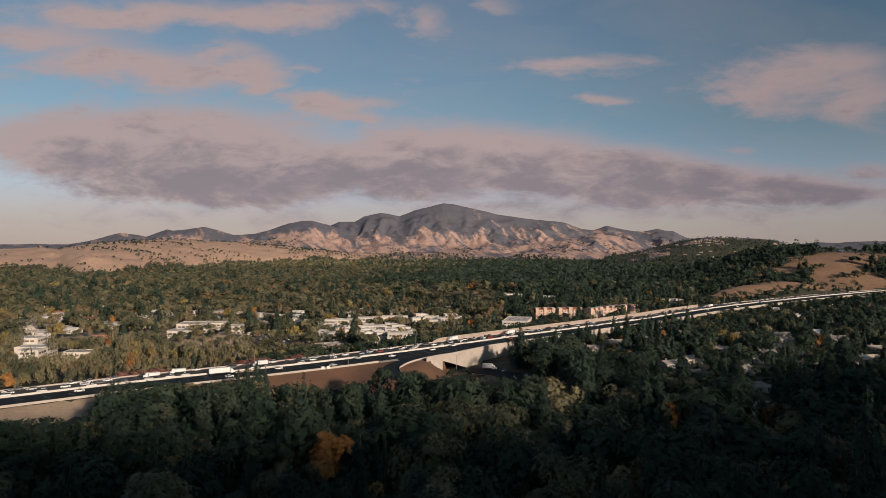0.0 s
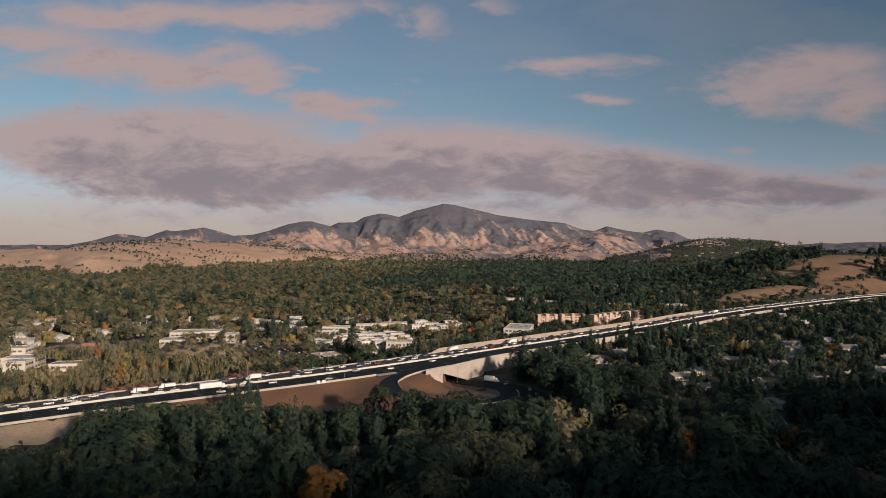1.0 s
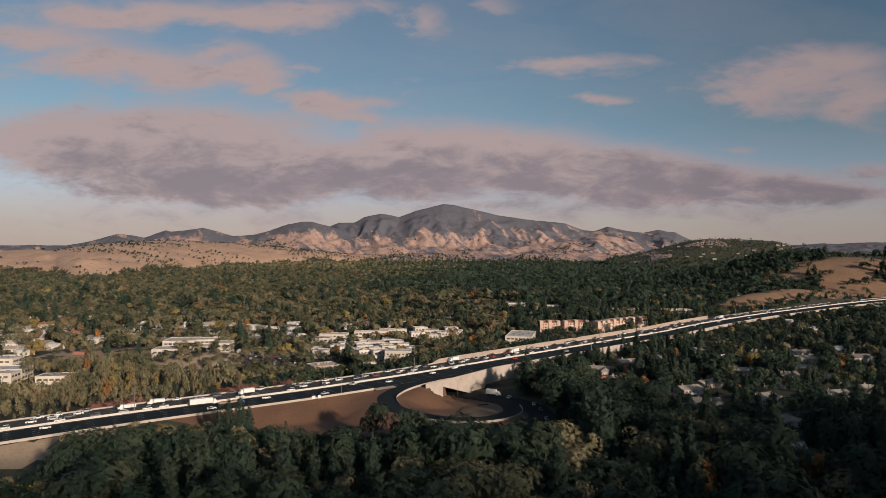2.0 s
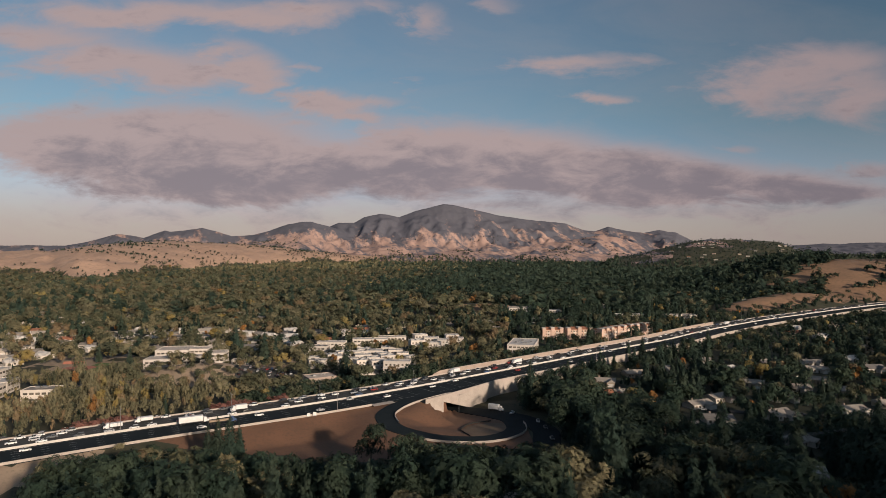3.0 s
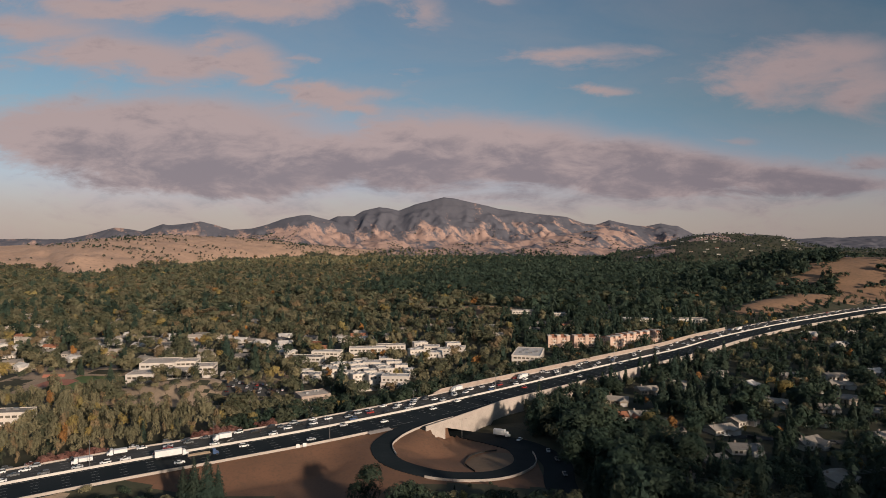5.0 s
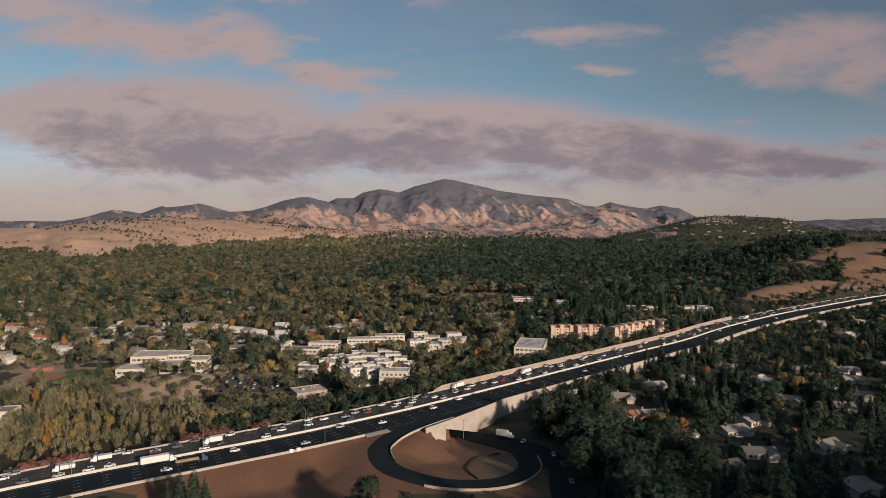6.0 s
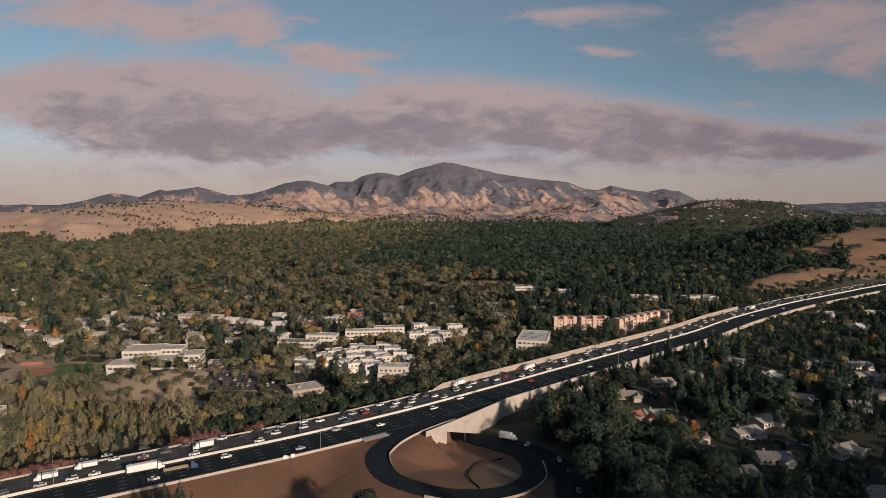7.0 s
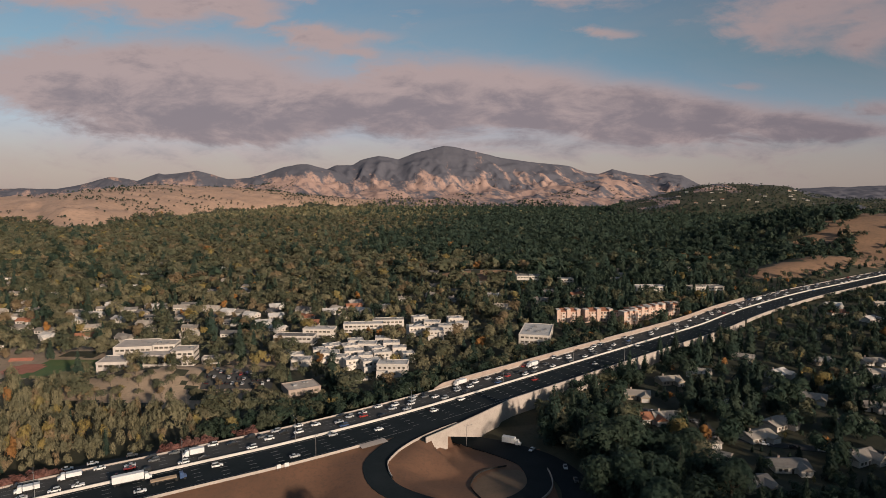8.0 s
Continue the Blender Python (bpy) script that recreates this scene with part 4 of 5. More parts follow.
# trees that stand out
for species, px, py, h, wide in (("shaded_oak", -119, 255, 20, 1.0), ("shaded_oak", -103, 261, 17, 1.0), ("shaded_oak", -134, 248, 18, 1.0), ("shaded_oak", -112, 246, 19, 1.0), ("conifer", -88, 270, 13, 1.1), ("shaded_oak", -32.1, 313, 19.0, 0.85), ("shaded_oak", -15.4, 289.5, 22.5, 0.8), ("conifer", 52, 414, 30, 1.25), ("conifer", 66, 436, 20, 1.1), ("orange", 121, 404, 14.5, 0.85), ("yellow", 112, 409, 13.5, 1.0),
                                 ("orange", 160, 452, 10, 1.0), ("yellow", 226, 486, 14, 1.1), ("orange", 178, 404, 9, 1.2), ("conifer", 62, 395, 19, 0.9), ("conifer", 86, 472, 20, 1.2), ("conifer", 152, 552, 19, 1.2), ("conifer", 166, 560, 21, 1.2),
                                 ("shaded_oak", 70, 452, 15, 1.1), ("conifer", 64, 352, 21, 1.0), ("shaded_oak", 72, 371, 17, 1.1), ("conifer", 66, 332, 19, 1.0), ("conifer", 76, 343, 24, 1.0), ("shaded_oak", 84, 359, 18, 1.1), ("conifer", 68, 388, 22, 1.0), ("shaded_oak", 80, 318, 18, 1.1), ("conifer", 62, 408, 20, 1.1), ("shaded_oak", 112, 492, 14, 1.1), ("orange", -88, 540, 11, 0.75), ("olive", -113, 534, 12, 0.9), ("brown", -46, 543, 8, 1.0), ("orange", -62, 607, 13, 0.75), ("orange", -54, 610, 12, 0.75), ("oak", -22, 541, 10, 0.9), ("yellow", -17, 611, 10, 1.1), ("oak", -98, 553, 9, 0.9), ("olive", -78, 566, 9, 0.9), ("yellow", -118, 640, 14, 1.2), ("olive", 36, 610, 14, 1.2), ("yellow", 32, 590, 10, 1.0), ("olive", -234, 506, 12, 1.0), ("olive", -209, 522, 13, 0.9), ("brown", -187, 530, 10, 1.0), ("oak", -196, 529, 8, 1.0), ("oak", -158, 541, 9, 1.0), ("conifer", 3, 190, 23, 0.9), ("conifer", 112, 512, 14, 1.2), ("shaded_oak", 103, 500, 12, 1.1), ("conifer", 190, 574, 16, 1.2), ("conifer", 201, 584, 14, 1.2), ("conifer", 213, 592, 17, 1.1), ("shaded_oak", 224, 600, 13, 1.1), ("conifer", 179, 562, 14, 1.2), ("shaded_oak", 171, 552, 12, 1.1), ("conifer", -103, 312, 19.5, 1.05), ("conifer", -98.7, 312, 23.0, 1.1), ("conifer", -93.3, 311.5, 24.0, 1.1), ("conifer", -89.4, 312.5, 20.0, 1.1), ("oak", 118, 659, 9, 0.9), ("conifer", 149, 657, 12, 1.0), ("oak", 153, 655, 9, 0.8), ("oak", 184, 664, 8.5, 1.0), ("conifer", 203, 680, 11, 1.0), ("oak", 130, 660, 7, 1.0), ("yellow", -22, 166, 15, 0.9), ("orange", 48, 172, 13, 0.8), ("orange", 38, 176, 10, 1.2)):
    tree(species, px, py, h, wide, int(r.integers(3)), r.uniform(0, 6.28))
# a dense dark grove between the loop street and the houses
for k in range(46):
    px, py = r.uniform(60, 112), r.uniform(288, 402)
    if footprint_free(np.array([px]), np.array([py]))[0]:
        tree(("conifer", "shaded_oak", "conifer", "shaded_oak", "shaded_oak")[k % 5], px, py, r.uniform(15, 25), r.uniform(0.95, 1.25), k % 3, r.uniform(0, 6.28))
# trees about the parking lot and on the slope below the school
for k in range(34):
    px, py = (r.uniform(-156, -108), r.uniform(486, 520)) if k < 13 else (r.uniform(-218, -142), r.uniform(468, 506))
    tree(("oak", "olive", "brown", "olive")[k % 4], px, py, r.uniform(5.0, 8.5), r.uniform(0.8, 1.1), k % 3, r.uniform(0, 6.28))
woods("woods", x[rest], y[rest], sp[rest], tall[rest], 820, 0.080, "{} trees of the wooded slope by the freeway")
x, y = scatter(-420, 420, 345, 500, 9.2, r)
keep, sp, tall = plant(x, y, r)
woods("woods", x[keep], y[keep], sp[keep], tall[keep], 360, 0.122, "{} trees beside the freeway and the houses")
# a grove of slender autumn trees on the bank by the school
x, y = scatter(-335, -122, 338, 472, 5.8, r)
d, _, _ = near_line(FREEWAY, x, y)
keep = (d < -36) & footprint_free(x, y) & ~pale_bank(x, y)
x, y = x[keep], y[keep]
sp = np.searchsorted((0.10, 0.16, 0.76, 0.87, 0.875), r.uniform(0, 1, x.shape))
tall = 12.5 * np.exp(r.normal(0, 0.22, x.shape))
tall = np.where(d[keep] > -48, np.minimum(tall, 5.5 + 0.5 * np.maximum(-d[keep] - 36, 0)), tall)
for x0, x1, y0, y1, cap in LOW_GROWTH:
    tall = np.where((x > x0) & (x < x1) & (y > y0) & (y < y1), np.minimum(tall, cap), tall)
tall = np.where((y > 440) & (x > -215), np.minimum(tall, 6.5), tall)
woods("woods", x, y, sp, tall, 200, 0.120, "slender {} trees on the bank below the school", wide=(0.36, 0.62))
# the screen of conifers and shade-coloured oaks in front of the apartment houses
x, y = scatter(-125, 150, 400, 640, 6.4, r)
d, _, _ = near_line(FREEWAY, x, y)
keep = (d < FW_FAR - 6) & (d > FW_FAR - 34) & footprint_free(x, y) & ~pale_bank(x, y)
x, y = x[keep], y[keep]
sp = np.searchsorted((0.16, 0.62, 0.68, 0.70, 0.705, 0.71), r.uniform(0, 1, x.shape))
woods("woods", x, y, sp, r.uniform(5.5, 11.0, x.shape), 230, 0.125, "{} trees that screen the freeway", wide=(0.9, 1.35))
x, y = scatter(-700, 760, 500, 880, 10.8, r)
keep, sp, tall = plant(x, y, r)
woods("woods", x[keep], y[keep], sp[keep], tall[keep], 230, 0.142, "{} trees between the houses of the valley")
x, y = scatter(-1200, 1250, 880, 1420, 13.6, r)
keep, sp, tall = plant(x, y, r)
woods("woods", x[keep], y[keep], sp[keep], tall[keep] * 1.15, 44, 0.30, "{} trees of the valley past the houses", wide=(0.8, 1.35))
x, y = scatter(-2000, 1900, 1420, 2700, 15.5, r)
keep, sp, tall = plant(x, y, r)
woods("woods", x[keep], y[keep], sp[keep], tall[keep] * 1.1, 16, 0.46, "{} trees of the distant valley floor", wide=(0.8, 1.3))
x, y = scatter(-1700, 2900, 2700, 4300, 23.0, r)
keep, sp, tall = plant(x, y, r)
on_hill = (x > 0.28 * y) & (y > 3050) & (y < 3640)
keep = np.where(on_hill, fractal(x, y, 110, 3, 27) + 0.4 * r.uniform(-1, 1, x.shape) < 0.25, keep)
tall = np.where(on_hill, np.minimum(tall, 8.0), tall)
woods("woods", x[keep], y[keep], sp[keep], tall[keep] * 1.15, 12, 0.56, "{} trees at the foot of the hills")
# bushes on the golden hills and the foot of the range
x, y = scatter(-2900, 1500, 900, 4250, 24.0, r)
keep = dry_grass(x, y) & (fractal(x, y, 150, 4, 31) + 0.3 * r.uniform(-1, 1, x.shape) > np.where(y < 1600, 0.05, 0.20)) & (y > 930) & ((y < 1700) | (x < 0.05 * y))
x, y = x[keep], y[keep]
woods("hill_bushes", x, y, np.full(len(x), 6), r.uniform(5, 13, len(x)), 12, 0.55, "{} trees and bushes dotted over golden hills")
# clusters of oaks on the knoll
spots = [(665, 1150, 34, 26, 20), (600, 1060, 26, 12, 9), (735, 1120, 26, 12, 8), (640, 1095, 14, 14, 6), (880, 1330, 60, 14, 14), (800, 1290, 16, 10, 4), (520, 985, 10, 18, 5), (700, 1230, 30, 16, 8), (790, 1180, 20, 8, 5)]
x = np.concatenate([r.normal(cx, rx * 0.6, k) for cx, cy, rx, ry, k in spots])
y = np.concatenate([r.normal(cy, ry * 0.6, k) for cx, cy, rx, ry, k in spots])
woods("knoll_oaks", x, y, np.full(len(x), 6), r.uniform(7, 13, len(x)), 60, 0.26, "{} oaks in clusters on the golden knoll", wide=(1.0, 1.5))
x, y = scatter(-1700, 2000, 3950, 4560, 25.0, r)
keep = fractal(x, y, 210, 4, 33) + 0.22 * r.uniform(-1, 1, x.shape) > 0.19
x, y = x[keep], y[keep]
pieces = [lay(crown("shaded_oak", 10, 0.6, 70 + j), x[j::3], y[j::3], far_z(x[j::3], y[j::3]) - 1, r.uniform(6, 12, len(x[j::3])), np.full(len(x[j::3]), 1.3), r) for j in range(3)]
tagged(new("hill_bushes", spray_mesh("hill_bushes", np.concatenate(pieces), M_LEAF["shaded_oak"])), "dark oaks and bushes dotted over the far foothills", "woods", kind="stuff")


# ---- walls and bridge of the freeway ----
def wall_strip(name, line, off, width, lows, highs, mat, x0, x1, label, category="wall"):
    """A wall along the line, with its own lower and upper edge at every point: functions of x."""
    rows = rows_between(line, x0, x1)
    use, rt = line[rows], rights(line)[rows]
    verts, faces = [], []
    for p, q in zip(use, rt):
        o, wd = (off(p), width) if callable(off) else (off, width)
        o, wd = (o, wd(p)) if callable(wd) else (o, wd)
        a, b = (p[:2] + q * (o - wd / 2)), (p[:2] + q * (o + wd / 2))
        lo, hi = lows(p), highs(p)
        verts += [(*a, lo), (*a, hi), (*b, hi), (*b, lo)]
    n = len(use)
    for i in range(n - 1):
        for k in range(4):
            faces.append((4 * i + k, 4 * i + (k + 1) % 4, 4 * i + 4 + (k + 1) % 4, 4 * i + 4 + k))
    faces += [(3, 2, 1, 0), tuple(4 * (n - 1) + k for k in range(4))]
    return tagged(mesh_object(name, verts, faces, mat), label, category, kind="structure")


def low_edge(p):
    """The girder over the street deepens into the retaining wall."""
    return max(p[2] - 2.8 - 9.0 * max(0.0, (p[0] + 20) / 20.0), -2.6)


edge_of = lambda p: float(near_edge(p[0])) + 0.35
retaining = wall_strip("retaining_wall", FREEWAY, edge_of, 0.6, low_edge, lambda p: p[2] + 1.3, M_CONCRETE, -21, 245, "pale concrete retaining wall under the freeway edge")
viaduct = wall_strip("parapet_wall", FREEWAY, edge_of, 0.6, lambda p: p[2] - 1.9, lambda p: p[2] + 1.0, M_CONCRETE, 245, 1100, "pale concrete viaduct parapet beside the woods")
wall_strip("sound_wall", FREEWAY, FW_FAR - 0.6, 0.5, lambda p: p[2] - 1.2, lambda p: p[2] + min(3.1, 1.0 + 0.35 * max(0.0, p[0] - 4)), M_SOUNDWALL, 4, 322, "tan block sound wall beside the freeway")
wall_strip("sound_wall_cap", FREEWAY, FW_FAR - 0.6, 0.8, lambda p: p[2] + 3.1, lambda p: p[2] + 3.28, M_CONCRETE, 16, 322, "pale concrete cap along the sound wall")
bridge = wall_strip("bridge_deck", FREEWAY, lambda p: (float(near_edge(p[0])) + FW_FAR) / 2, lambda p: float(near_edge(p[0])) - FW_FAR - 0.4, lambda p: p[2] - 2.2, lambda p: p[2] - 0.45, M_CONCRETE, -30, 22, "concrete bridge deck over the street", "bridge")


def slab_wall(name, a, b, thick, z0, z1, mat, label):
    """A straight wall between two places; z1 may differ at its ends."""
    a, b = Vector(a), Vector(b)
    n = Vector((b.y - a.y, a.x - b.x)).normalized() * thick / 2
    lo, hi = (z0, z0) if not isinstance(z0, tuple) else z0, (z1, z1) if not isinstance(z1, tuple) else z1
    v = [(a.x - n.x, a.y - n.y, lo[0]), (b.x - n.x, b.y - n.y, lo[1]), (b.x + n.x, b.y + n.y, lo[1]), (a.x + n.x, a.y + n.y, lo[0]),
         (a.x - n.x, a.y - n.y, hi[0]), (b.x - n.x, b.y - n.y, hi[1]), (b.x + n.x, b.y + n.y, hi[1]), (a.x + n.x, a.y + n.y, hi[0])]
    f = [(0, 3, 2, 1), (4, 5, 6, 7), (0, 1, 5, 4), (1, 2, 6, 5), (2, 3, 7, 6), (3, 0, 4, 7)]
    return tagged(mesh_object(name, v, f, mat), label, "wall", kind="structure")


wall_strip("wing_wall", FREEWAY, edge_of, 0.6, lambda p: p[2] - 1.6 - 10.6 * min(max((p[0] + 31.5) / 11.0, 0.0), 1.0), lambda p: p[2] + 1.3, M_CONCRETE, -32, -19.5, "pale concrete wing wall of the underpass")
slab_wall("abutment_wall", (-2.9, 406.2), (-30.0, 437.0), 0.8, -3.2, 7.6, M_CONCRETE, "concrete abutment wall inside the underpass")
slab_wall("abutment_wall", (17.5, 430.5), (-10.0, 463.0), 0.8, -3.2, 7.8, M_CONCRETE, "concrete abutment wall inside the underpass")


def rail_strip(line, off, lo, hi, label):
    use = line[lo:hi]
    return tagged(strip("ramp_barrier", use, wall_section(off, 0.3, -0.6, 0.8)[::-1], M_CONCRETE), label, "barrier", kind="structure")


n_ramp = len(RAMP)
rail_strip(RAMP, -5.4, int(n_ramp * 0.08), int(n_ramp * 0.40), "low concrete barrier on the inside of the loop ramp")
rail_strip(RAMP, 5.6, int(n_ramp * 0.50), int(n_ramp * 0.82), "low concrete barrier on the outside of the loop ramp")
gutter = tagged(strip("drain_apron", FREEWAY, [(FW_NEAR - 1.5, 0.05), (FW_NEAR + 0.6, 0.05), (FW_NEAR + 3.0, -0.2)][::-1], M_CONCRETE, rows=rows_between(FREEWAY, -56, -38)), "pale concrete apron at the ramp gore", "pavement", kind="structure")


def column_mesh():
    bm = bmesh.new()
    tube(bm, (0, 0, -16), (0, 0, -1.6), 1.0, 1.1, 12)
    box(bm, -1.2, 1.2, -9, 9, -3.0, -1.6)
    me = bpy.data.meshes.new("viaduct_column")
    bm.to_mesh(me)
    bm.free()
    me.materials.append(M_CONCRETE)
    return me


column = column_mesh()
right_of = rights(FREEWAY)
for i in np.where((FREEWAY[:, 0] > 440) & (FREEWAY[:, 0] < 900))[0][::5]:
    p, q = FREEWAY[i], right_of[i]
    ob = new("viaduct_column", column)
    ob.matrix_world = Matrix.Translation((p[0] + q[0] * 11, p[1] + q[1] * 11, p[2])) @ Matrix.Rotation(math.atan2(q[1], q[0]) - math.pi / 2, 4, "Z")
    tagged(ob, "round concrete column under the viaduct", "column", "viaduct columns", "structure")


# lane markings: dashes and edge lines
def markings():
    verts, faces = [], []
    length = np.concatenate([[0], np.cumsum(np.linalg.norm(np.diff(FREEWAY[:, :2], axis=0), axis=1))])
    at = lambda s, k: np.interp(s, length, FREEWAY[:, k])
    def dash(s0, s1, off, w):
        ends = []
        for s in (s0, s1):
            i = min(int(np.searchsorted(length, s)), len(FREEWAY) - 1)
            q = right_of[i]
            for o in (off - w, off + w):
                ends.append((at(s, 0) + q[0] * o, at(s, 1) + q[1] * o, at(s, 2) + 0.02))
        n = len(verts)
        verts.extend(ends)
        faces.append((n, n + 1, n + 3, n + 2))
    for off in (-14.6, -10.9, -7.2, 5.6, 9.3, 13.0, 16.7):
        for s in np.arange(350, 1500, 11.0):
            dash(s, s + 3.2, off, 0.13)
    for off in (-17.6, -2.0, 2.0, 19.6):
        for s in np.arange(350, 1700, 10.0):
            dash(s, s + 10.0, off, 0.11)
    return mesh_object("lane_markings", verts, faces, M_PAINT_LINE)


tagged(markings(), "white painted lane dashes and edge lines", "road marking", kind="stuff")


# ---- street lamps ----
def street_lamp(m, twin=True):
    ob = empty("street_lamp", m, "tall galvanised street lamp on the freeway barrier", "street lamp", "freeway lamps")
    bm = bmesh.new()
    tube(bm, (0, 0, 0), (0, 0, 10.5), 0.14, 0.08, 8)
    part("pole", bm, M_STEEL, ob)
    for side in (-1, 1) if twin else (1,):
        bm = bmesh.new()
        tube(bm, (0, 0, 10.3), (side * 2.4, 0, 10.9), 0.06, 0.05, 6)
        arm = part("arm", bm, M_STEEL, ob)
        part("luminaire", boxes((side * 2.3 - 0.35, side * 2.3 + 0.35, -0.15, 0.15, 10.82, 11.0)), M_STEEL, arm)
    return ob


def on_freeway(x, off, up=0.0):
    """A pose on the freeway: its heading is local +y."""
    i = int(np.argmin(np.abs(FREEWAY[:, 0] - x)))
    j = min(max(i, 1), len(FREEWAY) - 2)
    k = (x - FREEWAY[j, 0]) / (FREEWAY[j + 1, 0] - FREEWAY[j, 0])
    p, q = FREEWAY[j] + k * (FREEWAY[j + 1] - FREEWAY[j]), right_of[j]
    return Matrix.Translation((p[0] + q[0] * off, p[1] + q[1] * off, p[2] + up)) @ Matrix.Rotation(math.atan2(q[1], q[0]), 4, "Z")


lamp = street_lamp(on_freeway(-158, 0, 0.9))
for px in (-113, -71, -19, 33, 84, 136, 188, 240, 292, 344, 400):
    copy_thing(lamp, on_freeway(px, 0, 0.9))
single_lamp = street_lamp(on_freeway(-70, FW_NEAR + 0.2, 0.4), False)
copy_thing(single_lamp, on_freeway(104, FW_NEAR - 0.3, 0.4))
copy_thing(single_lamp, Matrix.Translation((9, 414, -1.8)))


# ---- buildings ----
def pane_mesh(w, h):
    bm = boxes((-w / 2, w / 2, -0.06, 0.05, -h / 2, h / 2))
    me = bpy.data.meshes.new("window")
    bm.to_mesh(me)
    bm.free()
    me.materials.append(M_PANE)
    return me


PANE, WIDE_PANE = pane_mesh(1.5, 1.3), pane_mesh(2.6, 1.4)


def window_rows(parent, w, d, h, storeys, gap, pane, faces="fr", base=0.0):
    """Panes on the front (-y), right (+x), left (-x) faces of a box."""
    high = h / storeys
    for s in range(storeys):
        z = base + s * high + high * 0.55
        for face in faces:
            long = w if face in "fb" else d
            n = max(1, int((long - 1.0) / gap))
            for k in range(n):
                o = (k - (n - 1) / 2) * gap
                ob = new("window", pane)
                ob.parent = parent
                ob.matrix_basis = {"f": pose(o, -d / 2, z), "b": pose(o, d / 2, z), "r": pose(w / 2, o, z, 0, 0, 90), "l": pose(-w / 2, o, z, 0, 0, 90)}[face]


def sunk(x, y):
    return float(ground_z(x, y)) - 0.1


def flat_block(name, label, category, spec, wall_mat, roof_mat, storeys, gap, pane=PANE, group="", steps=(), units=1, seed=1):
    """A flat-roofed block with parapets, windows and roof plant; steps are lower wings (x0, x1, y0, y1, height)."""
    x, y, w, d, h, turn = spec
    ob = empty(name, pose(x, y, sunk(x, y), 0, 0, turn), label, category, group)
    bm = boxes((-w / 2, w / 2, -d / 2, d / 2, -1.5, h - 0.5))
    for s in steps:
        box(bm, s[0], s[1], s[2], s[3], -1.5, s[4])
    part("wall", bm, wall_mat, ob)
    t = 0.3
    bm = boxes((-w / 2 - 0.1, w / 2 + 0.1, -d / 2 - 0.1, -d / 2 + t, h - 0.5, h + 0.25), (-w / 2 - 0.1, w / 2 + 0.1, d / 2 - t, d / 2 + 0.1, h - 0.5, h + 0.25),
               (-w / 2 - 0.1, -w / 2 + t, -d / 2 + t, d / 2 - t, h - 0.5, h + 0.25), (w / 2 - t, w / 2 + 0.1, -d / 2 + t, d / 2 - t, h - 0.5, h + 0.25))
    part("parapet", bm, wall_mat, ob)
    bm = boxes((-w / 2 + t, w / 2 - t, -d / 2 + t, d / 2 - t, h - 0.5, h - 0.1))
    for s in steps:
        box(bm, s[0] - 0.1, s[1] + 0.1, s[2] - 0.1, s[3] + 0.1, s[4], s[4] + 0.2)
    part("roof", bm, roof_mat, ob)
    q = np.random.default_rng(seed)
    for k in range(units):
        ux, uy, us = q.uniform(-w * 0.35, w * 0.35), q.uniform(-d * 0.25, d * 0.25), q.uniform(0.6, 1.3)
        part("roof_unit", boxes((ux - us, ux + us, uy - us * 0.7, uy + us * 0.7, h - 0.1, h + 0.9 * us)), M_STEEL, ob)
    window_rows(ob, w, d, h - 0.6, storeys, gap, pane, "fr" if x < 0 else "fl")
    return ob


for k, s in enumerate(SCHOOL):
    flat_block("school_building", "cream flat-roofed school block with rows of windows", "school", s, M_STUCCO, M_ROOF_TAN, max(1, round(s[4] / 3.6)), 3.4, WIDE_PANE, "school blocks", units=2, seed=k)
for k, s in enumerate(CONDOS):
    s = (s[0], s[1], s[2] * 0.84, s[3] * 1.05, s[4], s[5] + (k * 37 % 31) - 15)
    w, d = s[2], s[3]
    steps = [(-w * 0.5, -w * 0.12, -d / 2 - 2.4, -d / 2, s[4] * 0.52), (w * 0.2, w * 0.5, -d / 2 - 1.8, -d / 2, s[4] * (0.8 if k % 2 else 0.5)), (-w * 0.25, w * 0.1, d / 2, d / 2 + 2.5, s[4] * 0.7)]
    flat_block("apartment_house", "white stucco flat-roofed apartment house with stepped terraces", "apartment house", s, M_STUCCO, M_ROOF_WHITE, 2, 3.1, PANE, "white apartment houses", steps, 3, seed=20 + k)
for k, s in enumerate(OFFICES):
    big = s[3] > 30
    flat_block("low_building", "low pale flat-roofed commercial building among trees", "building", s, M_SOUNDWALL if k == 5 else M_STUCCO, M_ROOF_TAN if k == 5 else M_ROOF_WHITE if k % 3 else M_ROOF_GREY, max(1, round(s[4] / 4)), 3.6, WIDE_PANE, "low commercial buildings", units=6 if big else 3, seed=50 + k)


def hip_roof(bm, w, d, z, rise, over=0.6, ridge=0.3):
    a = [bm.verts.new(p) for p in ((-w / 2 - over, -d / 2 - over, z), (w / 2 + over, -d / 2 - over, z), (w / 2 + over, d / 2 + over, z), (-w / 2 - over, d / 2 + over, z))]
    b = [bm.verts.new(p) for p in ((-w * ridge, 0, z + rise), (w * ridge, 0, z + rise))]
    low = [bm.verts.new((v.co.x, v.co.y, z - 0.2)) for v in a]
    for f in ((a[0], a[1], b[1], b[0]), (a[1], a[2], b[1]), (a[2], a[3], b[0], b[1]), (a[3], a[0], b[0])):
        bm.faces.new(f)
    for k in range(4):
        bm.faces.new((low[k], low[(k + 1) % 4], a[(k + 1) % 4], a[k]))
    bm.faces.new(low[::-1])


